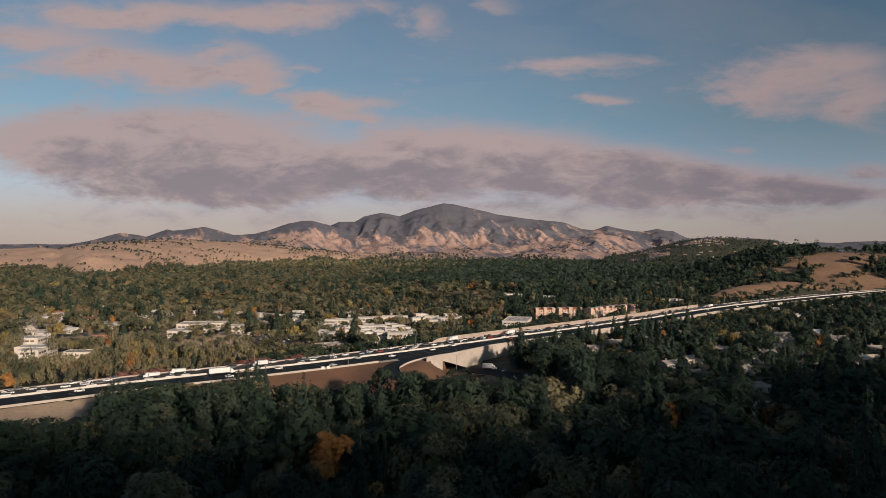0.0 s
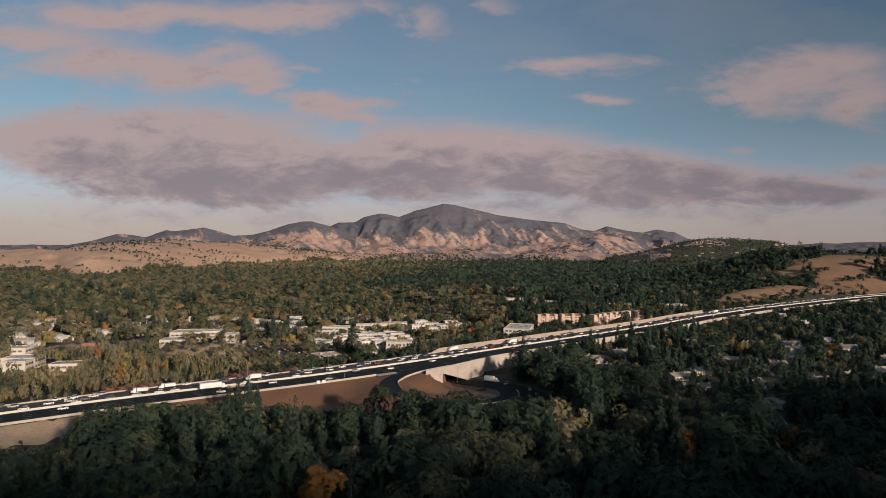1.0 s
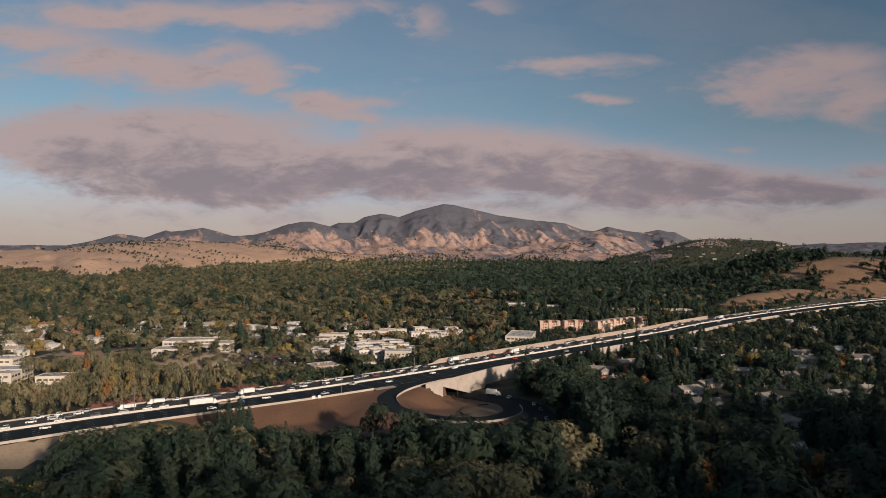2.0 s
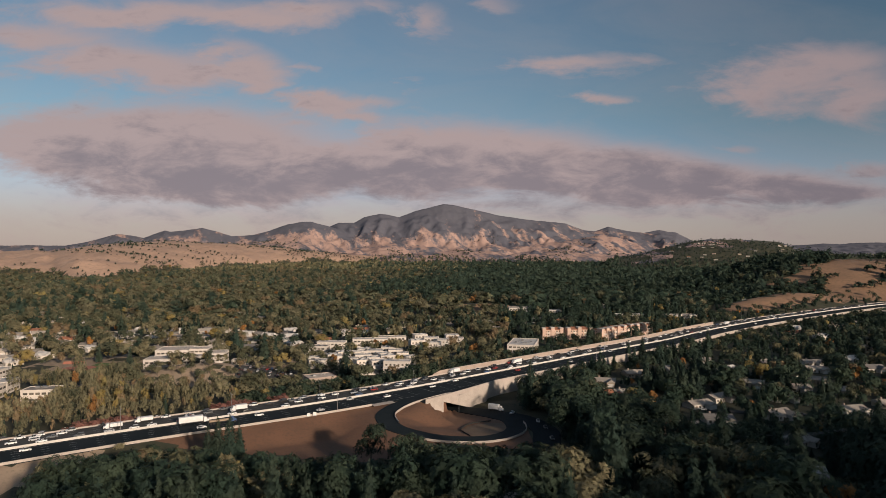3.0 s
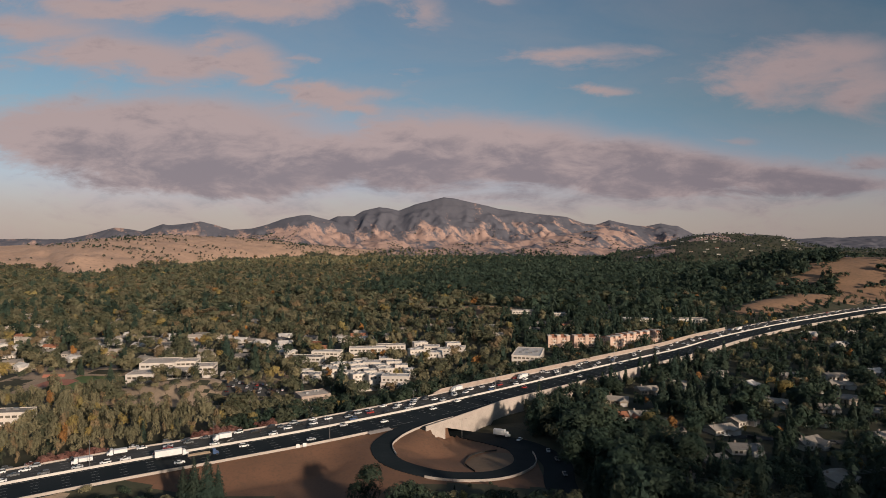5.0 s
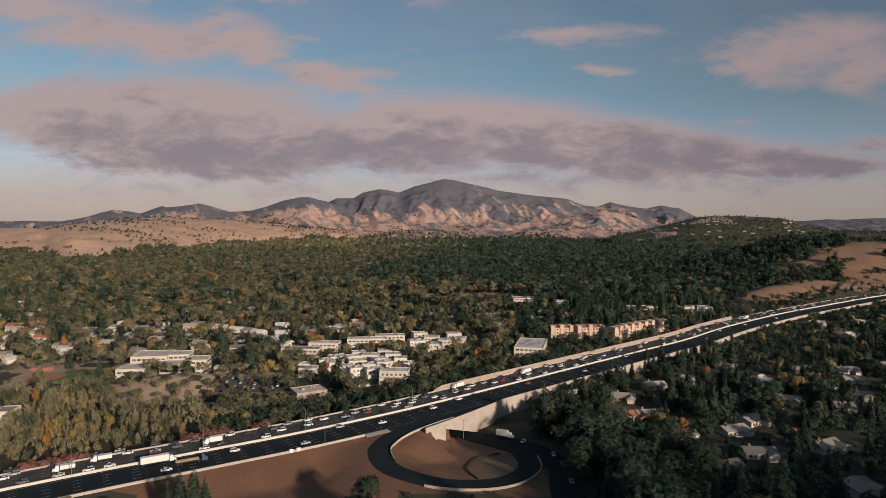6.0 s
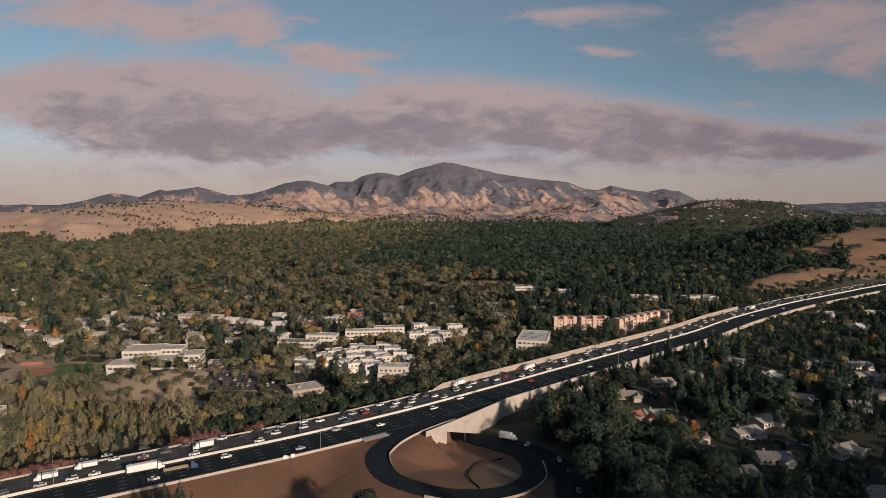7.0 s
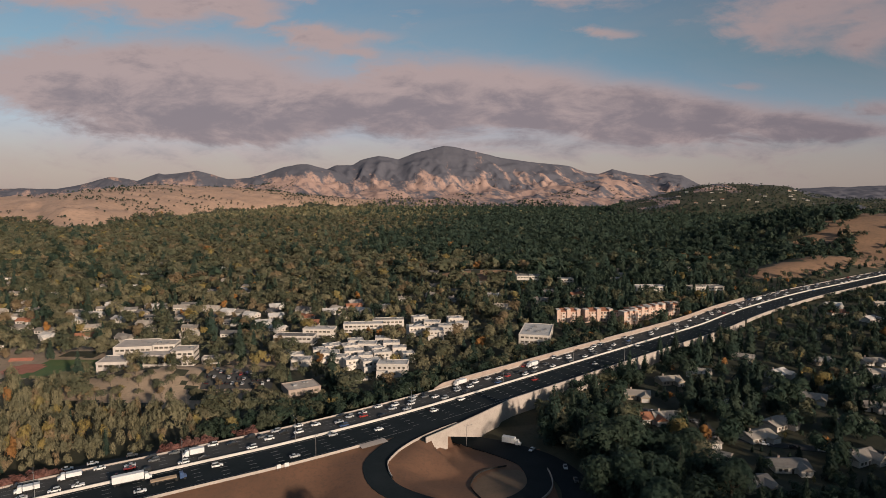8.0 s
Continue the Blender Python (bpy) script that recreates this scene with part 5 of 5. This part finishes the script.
for k, s in enumerate(APARTMENTS):
    x, y, w, d, h, turn = s
    ob = empty("apartment_building", pose(x, y, sunk(x, y), 0, 0, turn), "salmon stucco apartment building with white parapets and clay tiles", "apartment building", "salmon apartment buildings")
    part("wall", boxes((-w / 2, w / 2, -d / 2, d / 2, -2, h - 2.2), (-w / 2 - 0.8, -w / 2 + 2.6, -d / 2 - 0.9, 0, -2, h - 0.6), (w / 2 - 2.6, w / 2 + 0.8, -d / 2 - 0.9, 0, -2, h - 0.6), (-1.8, 1.8, -d / 2 - 0.9, 0, -2, h - 0.2)), M_PINK, ob)
    bm = bmesh.new()
    hip_roof(bm, w, d, h - 2.0, 2.0)
    part("roof", bm, M_ROOF_TILE, ob, "clay tile roof")
    part("parapet", boxes((-w / 2 - 1.0, -w / 2 + 2.8, -d / 2 - 1.1, 0.1, h - 0.6, h - 0.2), (w / 2 - 2.8, w / 2 + 1.0, -d / 2 - 1.1, 0.1, h - 0.6, h - 0.2), (-2.0, 2.0, -d / 2 - 1.1, 0.1, h - 0.2, h + 0.2)), M_STUCCO, ob, "white parapet caps")
    for f in (1, 2):
        for bx in (-w * 0.24, w * 0.24):
            part("balcony", boxes((bx - 1.7, bx + 1.7, -d / 2 - 1.3, -d / 2, f * 3.2 - 0.15, f * 3.2), (bx - 1.7, bx + 1.7, -d / 2 - 1.3, -d / 2 - 1.2, f * 3.2, f * 3.2 + 1.0)), M_STUCCO, ob)
    window_rows(ob, w, d, h - 2.4, 3, 2.9, PANE, "fl")


def house_model(k, w, d, roof_mat, wall_mat, far=False):
    """A one-storey family house with a gabled main roof and a cross wing."""
    ob = empty("house", Matrix.Identity(4), "one-storey family house with a pitched roof among trees", "house", "family houses")
    h, rise, over = 3.0, 1.9 + 0.25 * k, 0.6
    def gable(bm, x0, x1, y0, y1, along_x, z, rise):
        if along_x:
            pts = [(x0, y0, z), (x1, y0, z), (x1, y1, z), (x0, y1, z), (x0, (y0 + y1) / 2, z + rise), (x1, (y0 + y1) / 2, z + rise)]
            f = [(0, 1, 5, 4), (2, 3, 4, 5), (3, 0, 4), (1, 2, 5), (0, 3, 2, 1)]
        else:
            pts = [(x0, y0, z), (x1, y0, z), (x1, y1, z), (x0, y1, z), ((x0 + x1) / 2, y0, z + rise), ((x0 + x1) / 2, y1, z + rise)]
            f = [(3, 0, 4, 5), (1, 2, 5, 4), (0, 1, 4), (2, 3, 5), (0, 3, 2, 1)]
        v = [bm.verts.new(p) for p in pts]
        for q in f:
            bm.faces.new([v[i] for i in q])
    wing = (w * 0.12, w * 0.46, -d / 2 - 3.4, 0)
    bm = boxes((-w / 2, w / 2, -d / 2, d / 2, -1.0, h), (wing[0], wing[1], wing[2], -d / 2, -1.0, h))
    part("wall", bm, wall_mat, ob)
    bm = bmesh.new()
    gable(bm, -w / 2 - over, w / 2 + over, -d / 2 - over, d / 2 + over, True, h, rise)
    gable(bm, wing[0] - over, wing[1] + over, wing[2] - over, 0.4, False, h + 0.02, rise * 0.8)
    part("roof", bm, roof_mat, ob)
    if far:
        part("garage_door", boxes((wing[0] + 0.5, wing[1] - 0.5, wing[2] - 0.06, wing[2], 0.0, 2.3)), M_ROOF_WHITE, ob)
        return ob
    part("chimney", boxes((-w * 0.28, -w * 0.28 + 0.9, 0.6, 1.3, h, h + rise + 0.9)), M_SOUNDWALL, ob)
    part("garage_door", boxes((wing[0] + 0.5, wing[1] - 0.5, wing[2] - 0.06, wing[2], 0.0, 2.3)), M_ROOF_WHITE, ob)
    part("door", boxes((-0.5, 0.5, -d / 2 - 0.06, -d / 2, 0.0, 2.1)), M_BARK, ob)
    for px in (-w * 0.36, -w * 0.2):
        ob2 = new("window", PANE)
        ob2.parent, ob2.matrix_basis = ob, pose(px, -d / 2, 1.6)
    for py in (-d * 0.2, d * 0.2):
        ob2 = new("window", PANE)
        ob2.parent, ob2.matrix_basis = ob, pose(w / 2, py, 1.6, 0, 0, 90)
    return ob


M_TAN = material("tan_stucco", ((0.46, 0.38, 0.30), (0.40, 0.33, 0.26)), scale=5.0, rough=0.9, random_tint=0.25)
models = [(15, 10, M_ROOF_GREY, M_STUCCO), (14, 9, M_ROOF_GREY, M_TAN), (16, 10, M_ROOF_TILE, M_STUCCO), (14, 10, M_ROOF_WHITE, M_STUCCO), (15, 9, M_ROOF_GREY, M_STUCCO)]
made = [None] * 2 * len(models)
for k, (x, y, w, d, turn) in enumerate(HOUSES + SUBURB):
    j = (k * 7 + int(abs(x))) % len(models)
    j = (0, 3)[k % 2] if j == 2 and k % 3 else j
    at = pose(x, y, sunk(x, y), 0, 0, turn)
    far = y > 880
    n, j = j, j + len(models) * far
    if made[j] is None:
        made[j] = house_model(n, *models[n], far)
        made[j].matrix_world = at
    else:
        copy_thing(made[j], at)


# ---- school grounds ----
def slab(name, cx, cy, w, d, turn, mat, label, category, up=0.12):
    m = pose(cx, cy, 0, 0, 0, turn)
    nx_, ny_ = 9, 7
    verts, faces = [], []
    for j in range(ny_):
        for i in range(nx_):
            p = m @ Vector(((i / (nx_ - 1) - 0.5) * w, (j / (ny_ - 1) - 0.5) * d, 0))
            verts.append((p.x, p.y, float(ground_z(p.x, p.y)) + up))
    for j in range(ny_ - 1):
        for i in range(nx_ - 1):
            a = j * nx_ + i
            faces.append((a, a + 1, a + nx_ + 1, a + nx_))
    return tagged(mesh_object(name, verts, faces, mat), label, category, kind="structure")


slab("parking_lot", -132, 503, 42, 30, 10, M_ASPHALT_OLD, "grey asphalt parking lot behind the trees", "parking lot", 0.3)
bleachers = empty("bleachers", pose(-308, 556, sunk(-308, 556), 0, 0, 6), "red tiered bleachers beside the sports lawn", "bleachers")
for k in range(4):
    part("tier", boxes((-8, 8, k * 0.8, k * 0.8 + 0.8, 0, 0.5 + 0.45 * k)), M_TRACK, bleachers)
tagged(slab_wall("garden_wall", (-64, 509), (-49, 512), 0.3, 0.5, 4.2, M_STUCCO, "white garden wall in front of the apartment houses"), category="wall")


# ---- vehicles ----
def paint(name, c, rough=0.3):
    return material(name, (c, tuple(v * 0.9 for v in c)), scale=3.0, rough=rough, spec=0.5)


PAINTS = [paint("white_paint", (0.75, 0.75, 0.74)), paint("silver_paint", (0.42, 0.43, 0.44)), paint("black_paint", (0.02, 0.02, 0.022)), paint("grey_paint", (0.13, 0.135, 0.14)), paint("red_paint", (0.32, 0.035, 0.03)), paint("blue_paint", (0.05, 0.09, 0.19))]
WORDS = ["white", "silver", "black", "dark grey", "red", "blue"]
M_LAMP_RED = paint("tail_lamp_red", (0.4, 0.02, 0.02))


def loft(sections):
    """Joins cross sections (y, half width, z0, z1) into one closed hull with slightly narrower shoulders."""
    bm = bmesh.new()
    rings = []
    for y, wd, z0, z1 in sections:
        rings.append([bm.verts.new(p) for p in ((-wd, y, z0), (wd, y, z0), (wd, y, z1 - 0.12), (wd - 0.1, y, z1), (-wd + 0.1, y, z1), (-wd, y, z1 - 0.12))])
    for a, b in zip(rings, rings[1:]):
        for k in range(6):
            bm.faces.new((a[k], a[(k + 1) % 6], b[(k + 1) % 6], b[k]))
    bm.faces.new(rings[0][::-1])
    bm.faces.new(rings[-1])
    bmesh.ops.recalc_face_normals(bm, faces=bm.faces)
    return bm


def wheel_mesh(rad, wide):
    bm = bmesh.new()
    tube(bm, (-wide / 2, 0, 0), (wide / 2, 0, 0), rad, rad, 10)
    me = bpy.data.meshes.new("wheel")
    bm.to_mesh(me)
    bm.free()
    me.materials.append(M_DARK)
    return me


WHEEL, BIG_WHEEL = wheel_mesh(0.33, 0.22), wheel_mesh(0.5, 0.3)


def wheels(ob, xs, ys, data, rad):
    for wx in xs:
        for wy in ys:
            q = new("wheel", data)
            q.parent, q.matrix_basis = ob, pose(wx, wy, rad)


def car_model(kind_of, mat, word):
    """A car along +y, its wheels on z = 0."""
    names = {"sedan": "sedan", "suv": "sport utility car", "pickup": "pickup truck"}
    ob = empty("car", Matrix.Identity(4), f"{word} {names[kind_of]} in freeway traffic", "car", "freeway traffic")
    top = {"sedan": 1.45, "suv": 1.75, "pickup": 1.8}[kind_of]
    part("body", loft([(-2.3, 0.80, 0.40, 0.85), (-2.15, 0.88, 0.25, 0.98), (-1.0, 0.90, 0.22, 0.95), (1.0, 0.90, 0.22, 0.95), (1.9, 0.88, 0.24, 0.85), (2.3, 0.78, 0.40, 0.70)]), mat, ob)
    if kind_of == "sedan":
        cabin, roof = [(-1.75, 0.74, 0.9, 1.05), (-1.05, 0.72, 0.9, top - 0.06), (0.25, 0.72, 0.9, top - 0.06), (1.05, 0.74, 0.9, 1.0)], (-1.0, 0.25)
    elif kind_of == "suv":
        cabin, roof = [(-2.15, 0.78, 0.9, 1.2), (-1.9, 0.76, 0.9, top - 0.06), (0.35, 0.76, 0.9, top - 0.06), (1.1, 0.78, 0.9, 1.05)], (-1.85, 0.35)
    else:
        cabin, roof = [(-0.5, 0.78, 0.9, 1.2), (-0.35, 0.76, 0.9, top - 0.06), (0.55, 0.76, 0.9, top - 0.06), (1.2, 0.78, 0.9, 1.05)], (-0.35, 0.55)
    part("window_band", loft(cabin), M_GLASS, ob, "dark car glass")
    part("roof", boxes((-0.66, 0.66, roof[0], roof[1], top - 0.07, top)), mat, ob)
    for lx in (-0.62, 0.62):
        part("tail_light", boxes((lx - 0.16, lx + 0.16, -2.33, -2.28, 0.62, 0.78)), M_LAMP_RED, ob)
        part("headlight", boxes((lx - 0.16, lx + 0.16, 2.26, 2.32, 0.55, 0.68)), PAINTS[0], ob)
    wheels(ob, (-0.82, 0.82), (-1.4, 1.4), WHEEL, 0.33)
    return ob


def box_truck(m, long=6.0, label="white box truck with a plain cargo box", tractor=False, high=3.9):
    """A cargo box behind a cab, along +y."""
    ob = empty("truck", m, label, "truck", "freeway trucks")
    part("cargo_box", boxes((-1.25, 1.25, -long / 2 - 1.2, long / 2 - 1.2, 1.15, high)), PAINTS[0], ob)
    c = long / 2 - 0.9
    part("chassis", boxes((-0.9, 0.9, -long / 2 - 1.0, c + 2.3, 0.6, 1.1)), M_DARK, ob)
    part("cab", loft([(c, 1.15, 0.6, 3.0), (c + 1.3, 1.15, 0.6, 2.95), (c + 1.7, 1.12, 0.6, 1.8), (c + 2.6, 1.05, 0.6, 1.55)]), PAINTS[0], ob)
    part("windscreen", loft([(c + 1.28, 0.98, 1.75, 2.75), (c + 1.66, 0.98, 1.7, 1.95)]), M_GLASS, ob, "dark windscreen")
    spots = (-long / 2 - 0.2, -long / 2 + 1.1, c - 0.6, c + 2.0) if tractor else (-long / 2 + 0.4, c + 1.9)
    wheels(ob, (-1.05, 1.05), spots, BIG_WHEEL, 0.5)
    return ob


fleet = {}


def put_car(kind_of, colour, m):
    key = (kind_of, colour)
    if key in fleet:
        return copy_thing(fleet[key], m)
    fleet[key] = car_model(kind_of, PAINTS[colour], WORDS[colour])
    fleet[key].matrix_world = m
    return fleet[key]


KINDS = ["sedan", "suv", "sedan", "suv", "pickup"]
TURN = Matrix.Rotation(math.pi, 4, "Z")
TRUCKS = [(-160, -9.0, 5.6, True), (-148, -12.8, 5.6, True), (-108, -9.2, 6.0, False), (64, -12.8, 6.5, False), (330, -9.0, 7.0, False), (18, -16.2, 6.0, False)]
q = np.random.default_rng(5)
for lane in (-3.7, -5.4 - 3.6, -12.8, -16.2):
    px = -330 + q.uniform(0, 10)
    while px < 640:
        px += q.uniform(5.5, 21) * (1.0 if px < 120 else 1.7)
        if all(abs(px - t[0]) > 13 or abs(lane - t[1]) > 2.5 for t in TRUCKS):
            put_car(KINDS[int(q.integers(5))], int(q.choice(6, p=(0.40, 0.19, 0.18, 0.16, 0.03, 0.04))), on_freeway(px, lane + q.uniform(-0.3, 0.3), 0.02) @ TURN)
for px, lane in ((-128, 15.0), (-102, 7.4), (-76, 16), (-57, 3.9), (-40, 11.2), (-12, 7.5), (5, 3.8), (48, 7.3), (90, 11.2), (138, 4.0), (172, 7.5), (226, 11.0), (262, 4.0), (300, 7.4), (352, 11), (410, 4), (455, 7.5), (-190, 7.4), (-222, 11.1), (-260, 4.0)):
    put_car(KINDS[int(q.integers(5))], int(q.choice(6, p=(0.45, 0.2, 0.12, 0.13, 0.05, 0.05))), on_freeway(px, lane, 0.02))
for px, lane, long, tractor in TRUCKS:
    box_truck(on_freeway(px, lane, 0.02) @ TURN, long, "white semi truck with a long plain trailer" if tractor else "white box truck with a plain cargo box", tractor, 2.8 if tractor else 3.4)
box_truck(on_freeway(-130, 4.2, 0.02), 11.5, "white semi truck with a long plain trailer", True)
box_truck(pose(31, 414, -0.95, 0, 0, -115), 6.5, "white box truck standing on the street below")


def flatbed(m):
    ob = empty("flatbed_truck", m, "flatbed truck loaded with tan pipes and timber", "truck", "freeway trucks")
    part("bed", boxes((-1.25, 1.25, -7, 4, 1.0, 1.3)), M_DARK, ob)
    for k in range(4):
        bm = bmesh.new()
        tube(bm, (-0.9 + 0.6 * k, -6.5, 1.65), (-0.9 + 0.6 * k, 3.2, 1.65), 0.33, 0.33, 8)
        part("pipe", bm, M_PALE_SOIL, ob)
    part("cab", loft([(4.3, 1.15, 0.6, 3.0), (5.6, 1.15, 0.6, 2.95), (6.0, 1.12, 0.6, 1.8), (6.9, 1.05, 0.6, 1.55)]), PAINTS[5], ob)
    wheels(ob, (-1.05, 1.05), (-5.5, -4.2, 3.0, 6.2), BIG_WHEEL, 0.5)


flatbed(on_freeway(-119, 11.2, 0.02))
# cars on the street and in the parking lot
for px, py, turn in ((52, 385, 175), (54, 372, 178), (54, 352, 180), (40, 406, 150)):
    d, i, zz = near_line(STREET, np.array([float(px)]), np.array([float(py)]))
    put_car("sedan", int(q.integers(4)), pose(px, py, float(zz[0]) + 0.02, 0, 0, turn))
for row in (-9, -2, 6, 12):
    for k in range(13):
        if q.uniform() < 0.55:
            m = pose(-132, 503, 0, 0, 0, 10) @ pose(-18 + k * 3.0, row, 0)
            put_car(KINDS[int(q.integers(5))], int(q.choice(6, p=(0.20, 0.2, 0.30, 0.25, 0.02, 0.03))), Matrix.Translation((0, 0, float(ground_z(m.translation.x, m.translation.y)) + 0.32)) @ m)


for px, off in ((-128, -31.5), (-141, -31.6), (-149, -31.5), (-176, -31.4), (-183, -31.6), (-196, -31.5), (-160, -27.4)):
    put_car(KINDS[int(q.integers(5))], int(q.choice(4)), on_freeway(px, off, -3.28))
side = beside(LANE, 2.6)
for i in range(2, len(LANE) - 2, 3):
    step = LANE[i + 1] - LANE[i - 1]
    put_car(KINDS[int(q.integers(5))], int(q.choice(4)), pose(side[i][0], side[i][1], side[i][2] + 0.02, 0, 0, math.degrees(math.atan2(step[1], step[0])) - 90))

# ---- small things on the graded soil ----
def barrel_sign(px, py):
    z = float(ground_z(px, py))
    ob = empty("portable_sign", pose(px, py, z, 0, 0, 20), "white portable road sign on a stand in bare soil", "sign", "portable signs")
    part("board", boxes((-0.9, 0.9, -0.06, 0.06, 0.7, 2.4)), PAINTS[0], ob)
    part("stand", boxes((-0.6, -0.5, -0.5, 0.5, 0, 0.1), (0.5, 0.6, -0.5, 0.5, 0, 0.1), (-0.58, -0.5, -0.05, 0.05, 0.05, 0.8), (0.5, 0.58, -0.05, 0.05, 0.05, 0.8)), M_STEEL, ob)


barrel_sign(-71.5, 369)
barrel_sign(-68.6, 370.5)


def silt_fence():
    line = curve_through([(13, 352, 0), (10, 360, 0), (9, 368, 0), (12, 378, 0), (18, 384, 0), (26, 388, 0)], 1.5)
    verts, faces = [], []
    for p in line:
        z = float(ground_z(p[0], p[1]))
        verts += [(p[0], p[1], z - 0.1), (p[0], p[1], z + 0.7), (p[0] + 0.06, p[1], z + 0.7), (p[0] + 0.06, p[1], z - 0.1)]
    for i in range(len(line) - 1):
        for k in range(4):
            faces.append((4 * i + k, 4 * i + (k + 1) % 4, 4 * i + 4 + (k + 1) % 4, 4 * i + 4 + k))
    return mesh_object("silt_fence", verts, faces, M_DARK)


tagged(silt_fence(), "low black silt fence across the bare soil", "fence")


def utility_pole(m):
    ob = empty("utility_pole", m, "weathered wooden utility pole with crossarms", "utility pole", "utility poles")
    bm = bmesh.new()
    tube(bm, (0, 0, -0.5), (0, 0, 12.5), 0.17, 0.11, 8)
    part("pole", bm, M_BARK, ob)
    for z in (11.6, 10.6):
        part("crossarm", boxes((-1.4, 1.4, -0.07, 0.07, z, z + 0.14)), M_PALE_SOIL, ob)
    return ob


spots = [(96, 318), (140, 322), (186, 330), (232, 340)]
first = None
for px, py in spots:
    m = pose(px, py, float(ground_z(px, py)), 0, 0, 96)
    first = utility_pole(m) if first is None else (copy_thing(first, m) and first)
bm = bmesh.new()
for (ax, ay), (bx, by) in zip(spots, spots[1:]):
    for side in (-1.2, 0.0, 1.2):
        za, zb = float(ground_z(ax, ay)) + 11.8, float(ground_z(bx, by)) + 11.8
        pts = [Vector((ax + (bx - ax) * t, ay + side + (by - ay) * t, za + (zb - za) * t - 1.2 * 4 * t * (1 - t))) for t in (0, 0.25, 0.5, 0.75, 1)]
        for p0, p1 in zip(pts, pts[1:]):
            tube(bm, p0, p1, 0.035, 0.035, 4)
tagged(part("power_line", bm, M_STEEL), "thin overhead power lines between wooden poles", "cable")

# red autumn shrubs along the far side of the freeway
x = np.concatenate([q.uniform(-118, -100, 26), q.uniform(-176, -150, 20), q.uniform(-88, -82, 5)])
keep = [on_freeway(float(v), FW_FAR - q.uniform(2.5, 6.5)).translation for v in x]
sx, sy = np.array([p.x for p in keep]), np.array([p.y for p in keep])
shrubs = lay(broad_crown(140, 0.24, 5, 0.9), sx, sy, ground_z(sx, sy) - 0.2, q.uniform(2.6, 5.6, len(sx)), np.full(len(sx), 1.3), q)
tagged(new("autumn_shrubs", spray_mesh("autumn_shrubs", shrubs, M_LEAF["red"])), "dull red autumn shrubs along the freeway edge", "shrubs", kind="stuff")


# tall floodlights over the sports ground
def floodlight(m):
    ob = empty("floodlight", m, "tall floodlight mast beside the school buildings", "floodlight", "floodlights")
    bm = bmesh.new()
    tube(bm, (0, 0, -0.5), (0, 0, 21), 0.22, 0.12, 8)
    part("mast", bm, M_STEEL, ob)
    part("lamp_rack", boxes((-1.6, 1.6, -0.12, 0.12, 20.2, 20.4), (-1.6, 1.6, -0.12, 0.12, 21.0, 21.2)), M_STEEL, ob)
    for k in range(4):
        part("lamp_head", boxes((-1.5 + k * 0.85, -1.0 + k * 0.85, -0.35, 0.0, 20.4, 20.9)), M_STEEL, ob)
    return ob


mast = floodlight(pose(-306, 478, sunk(-306, 478)))
copy_thing(mast, pose(-330, 492, sunk(-330, 492)))
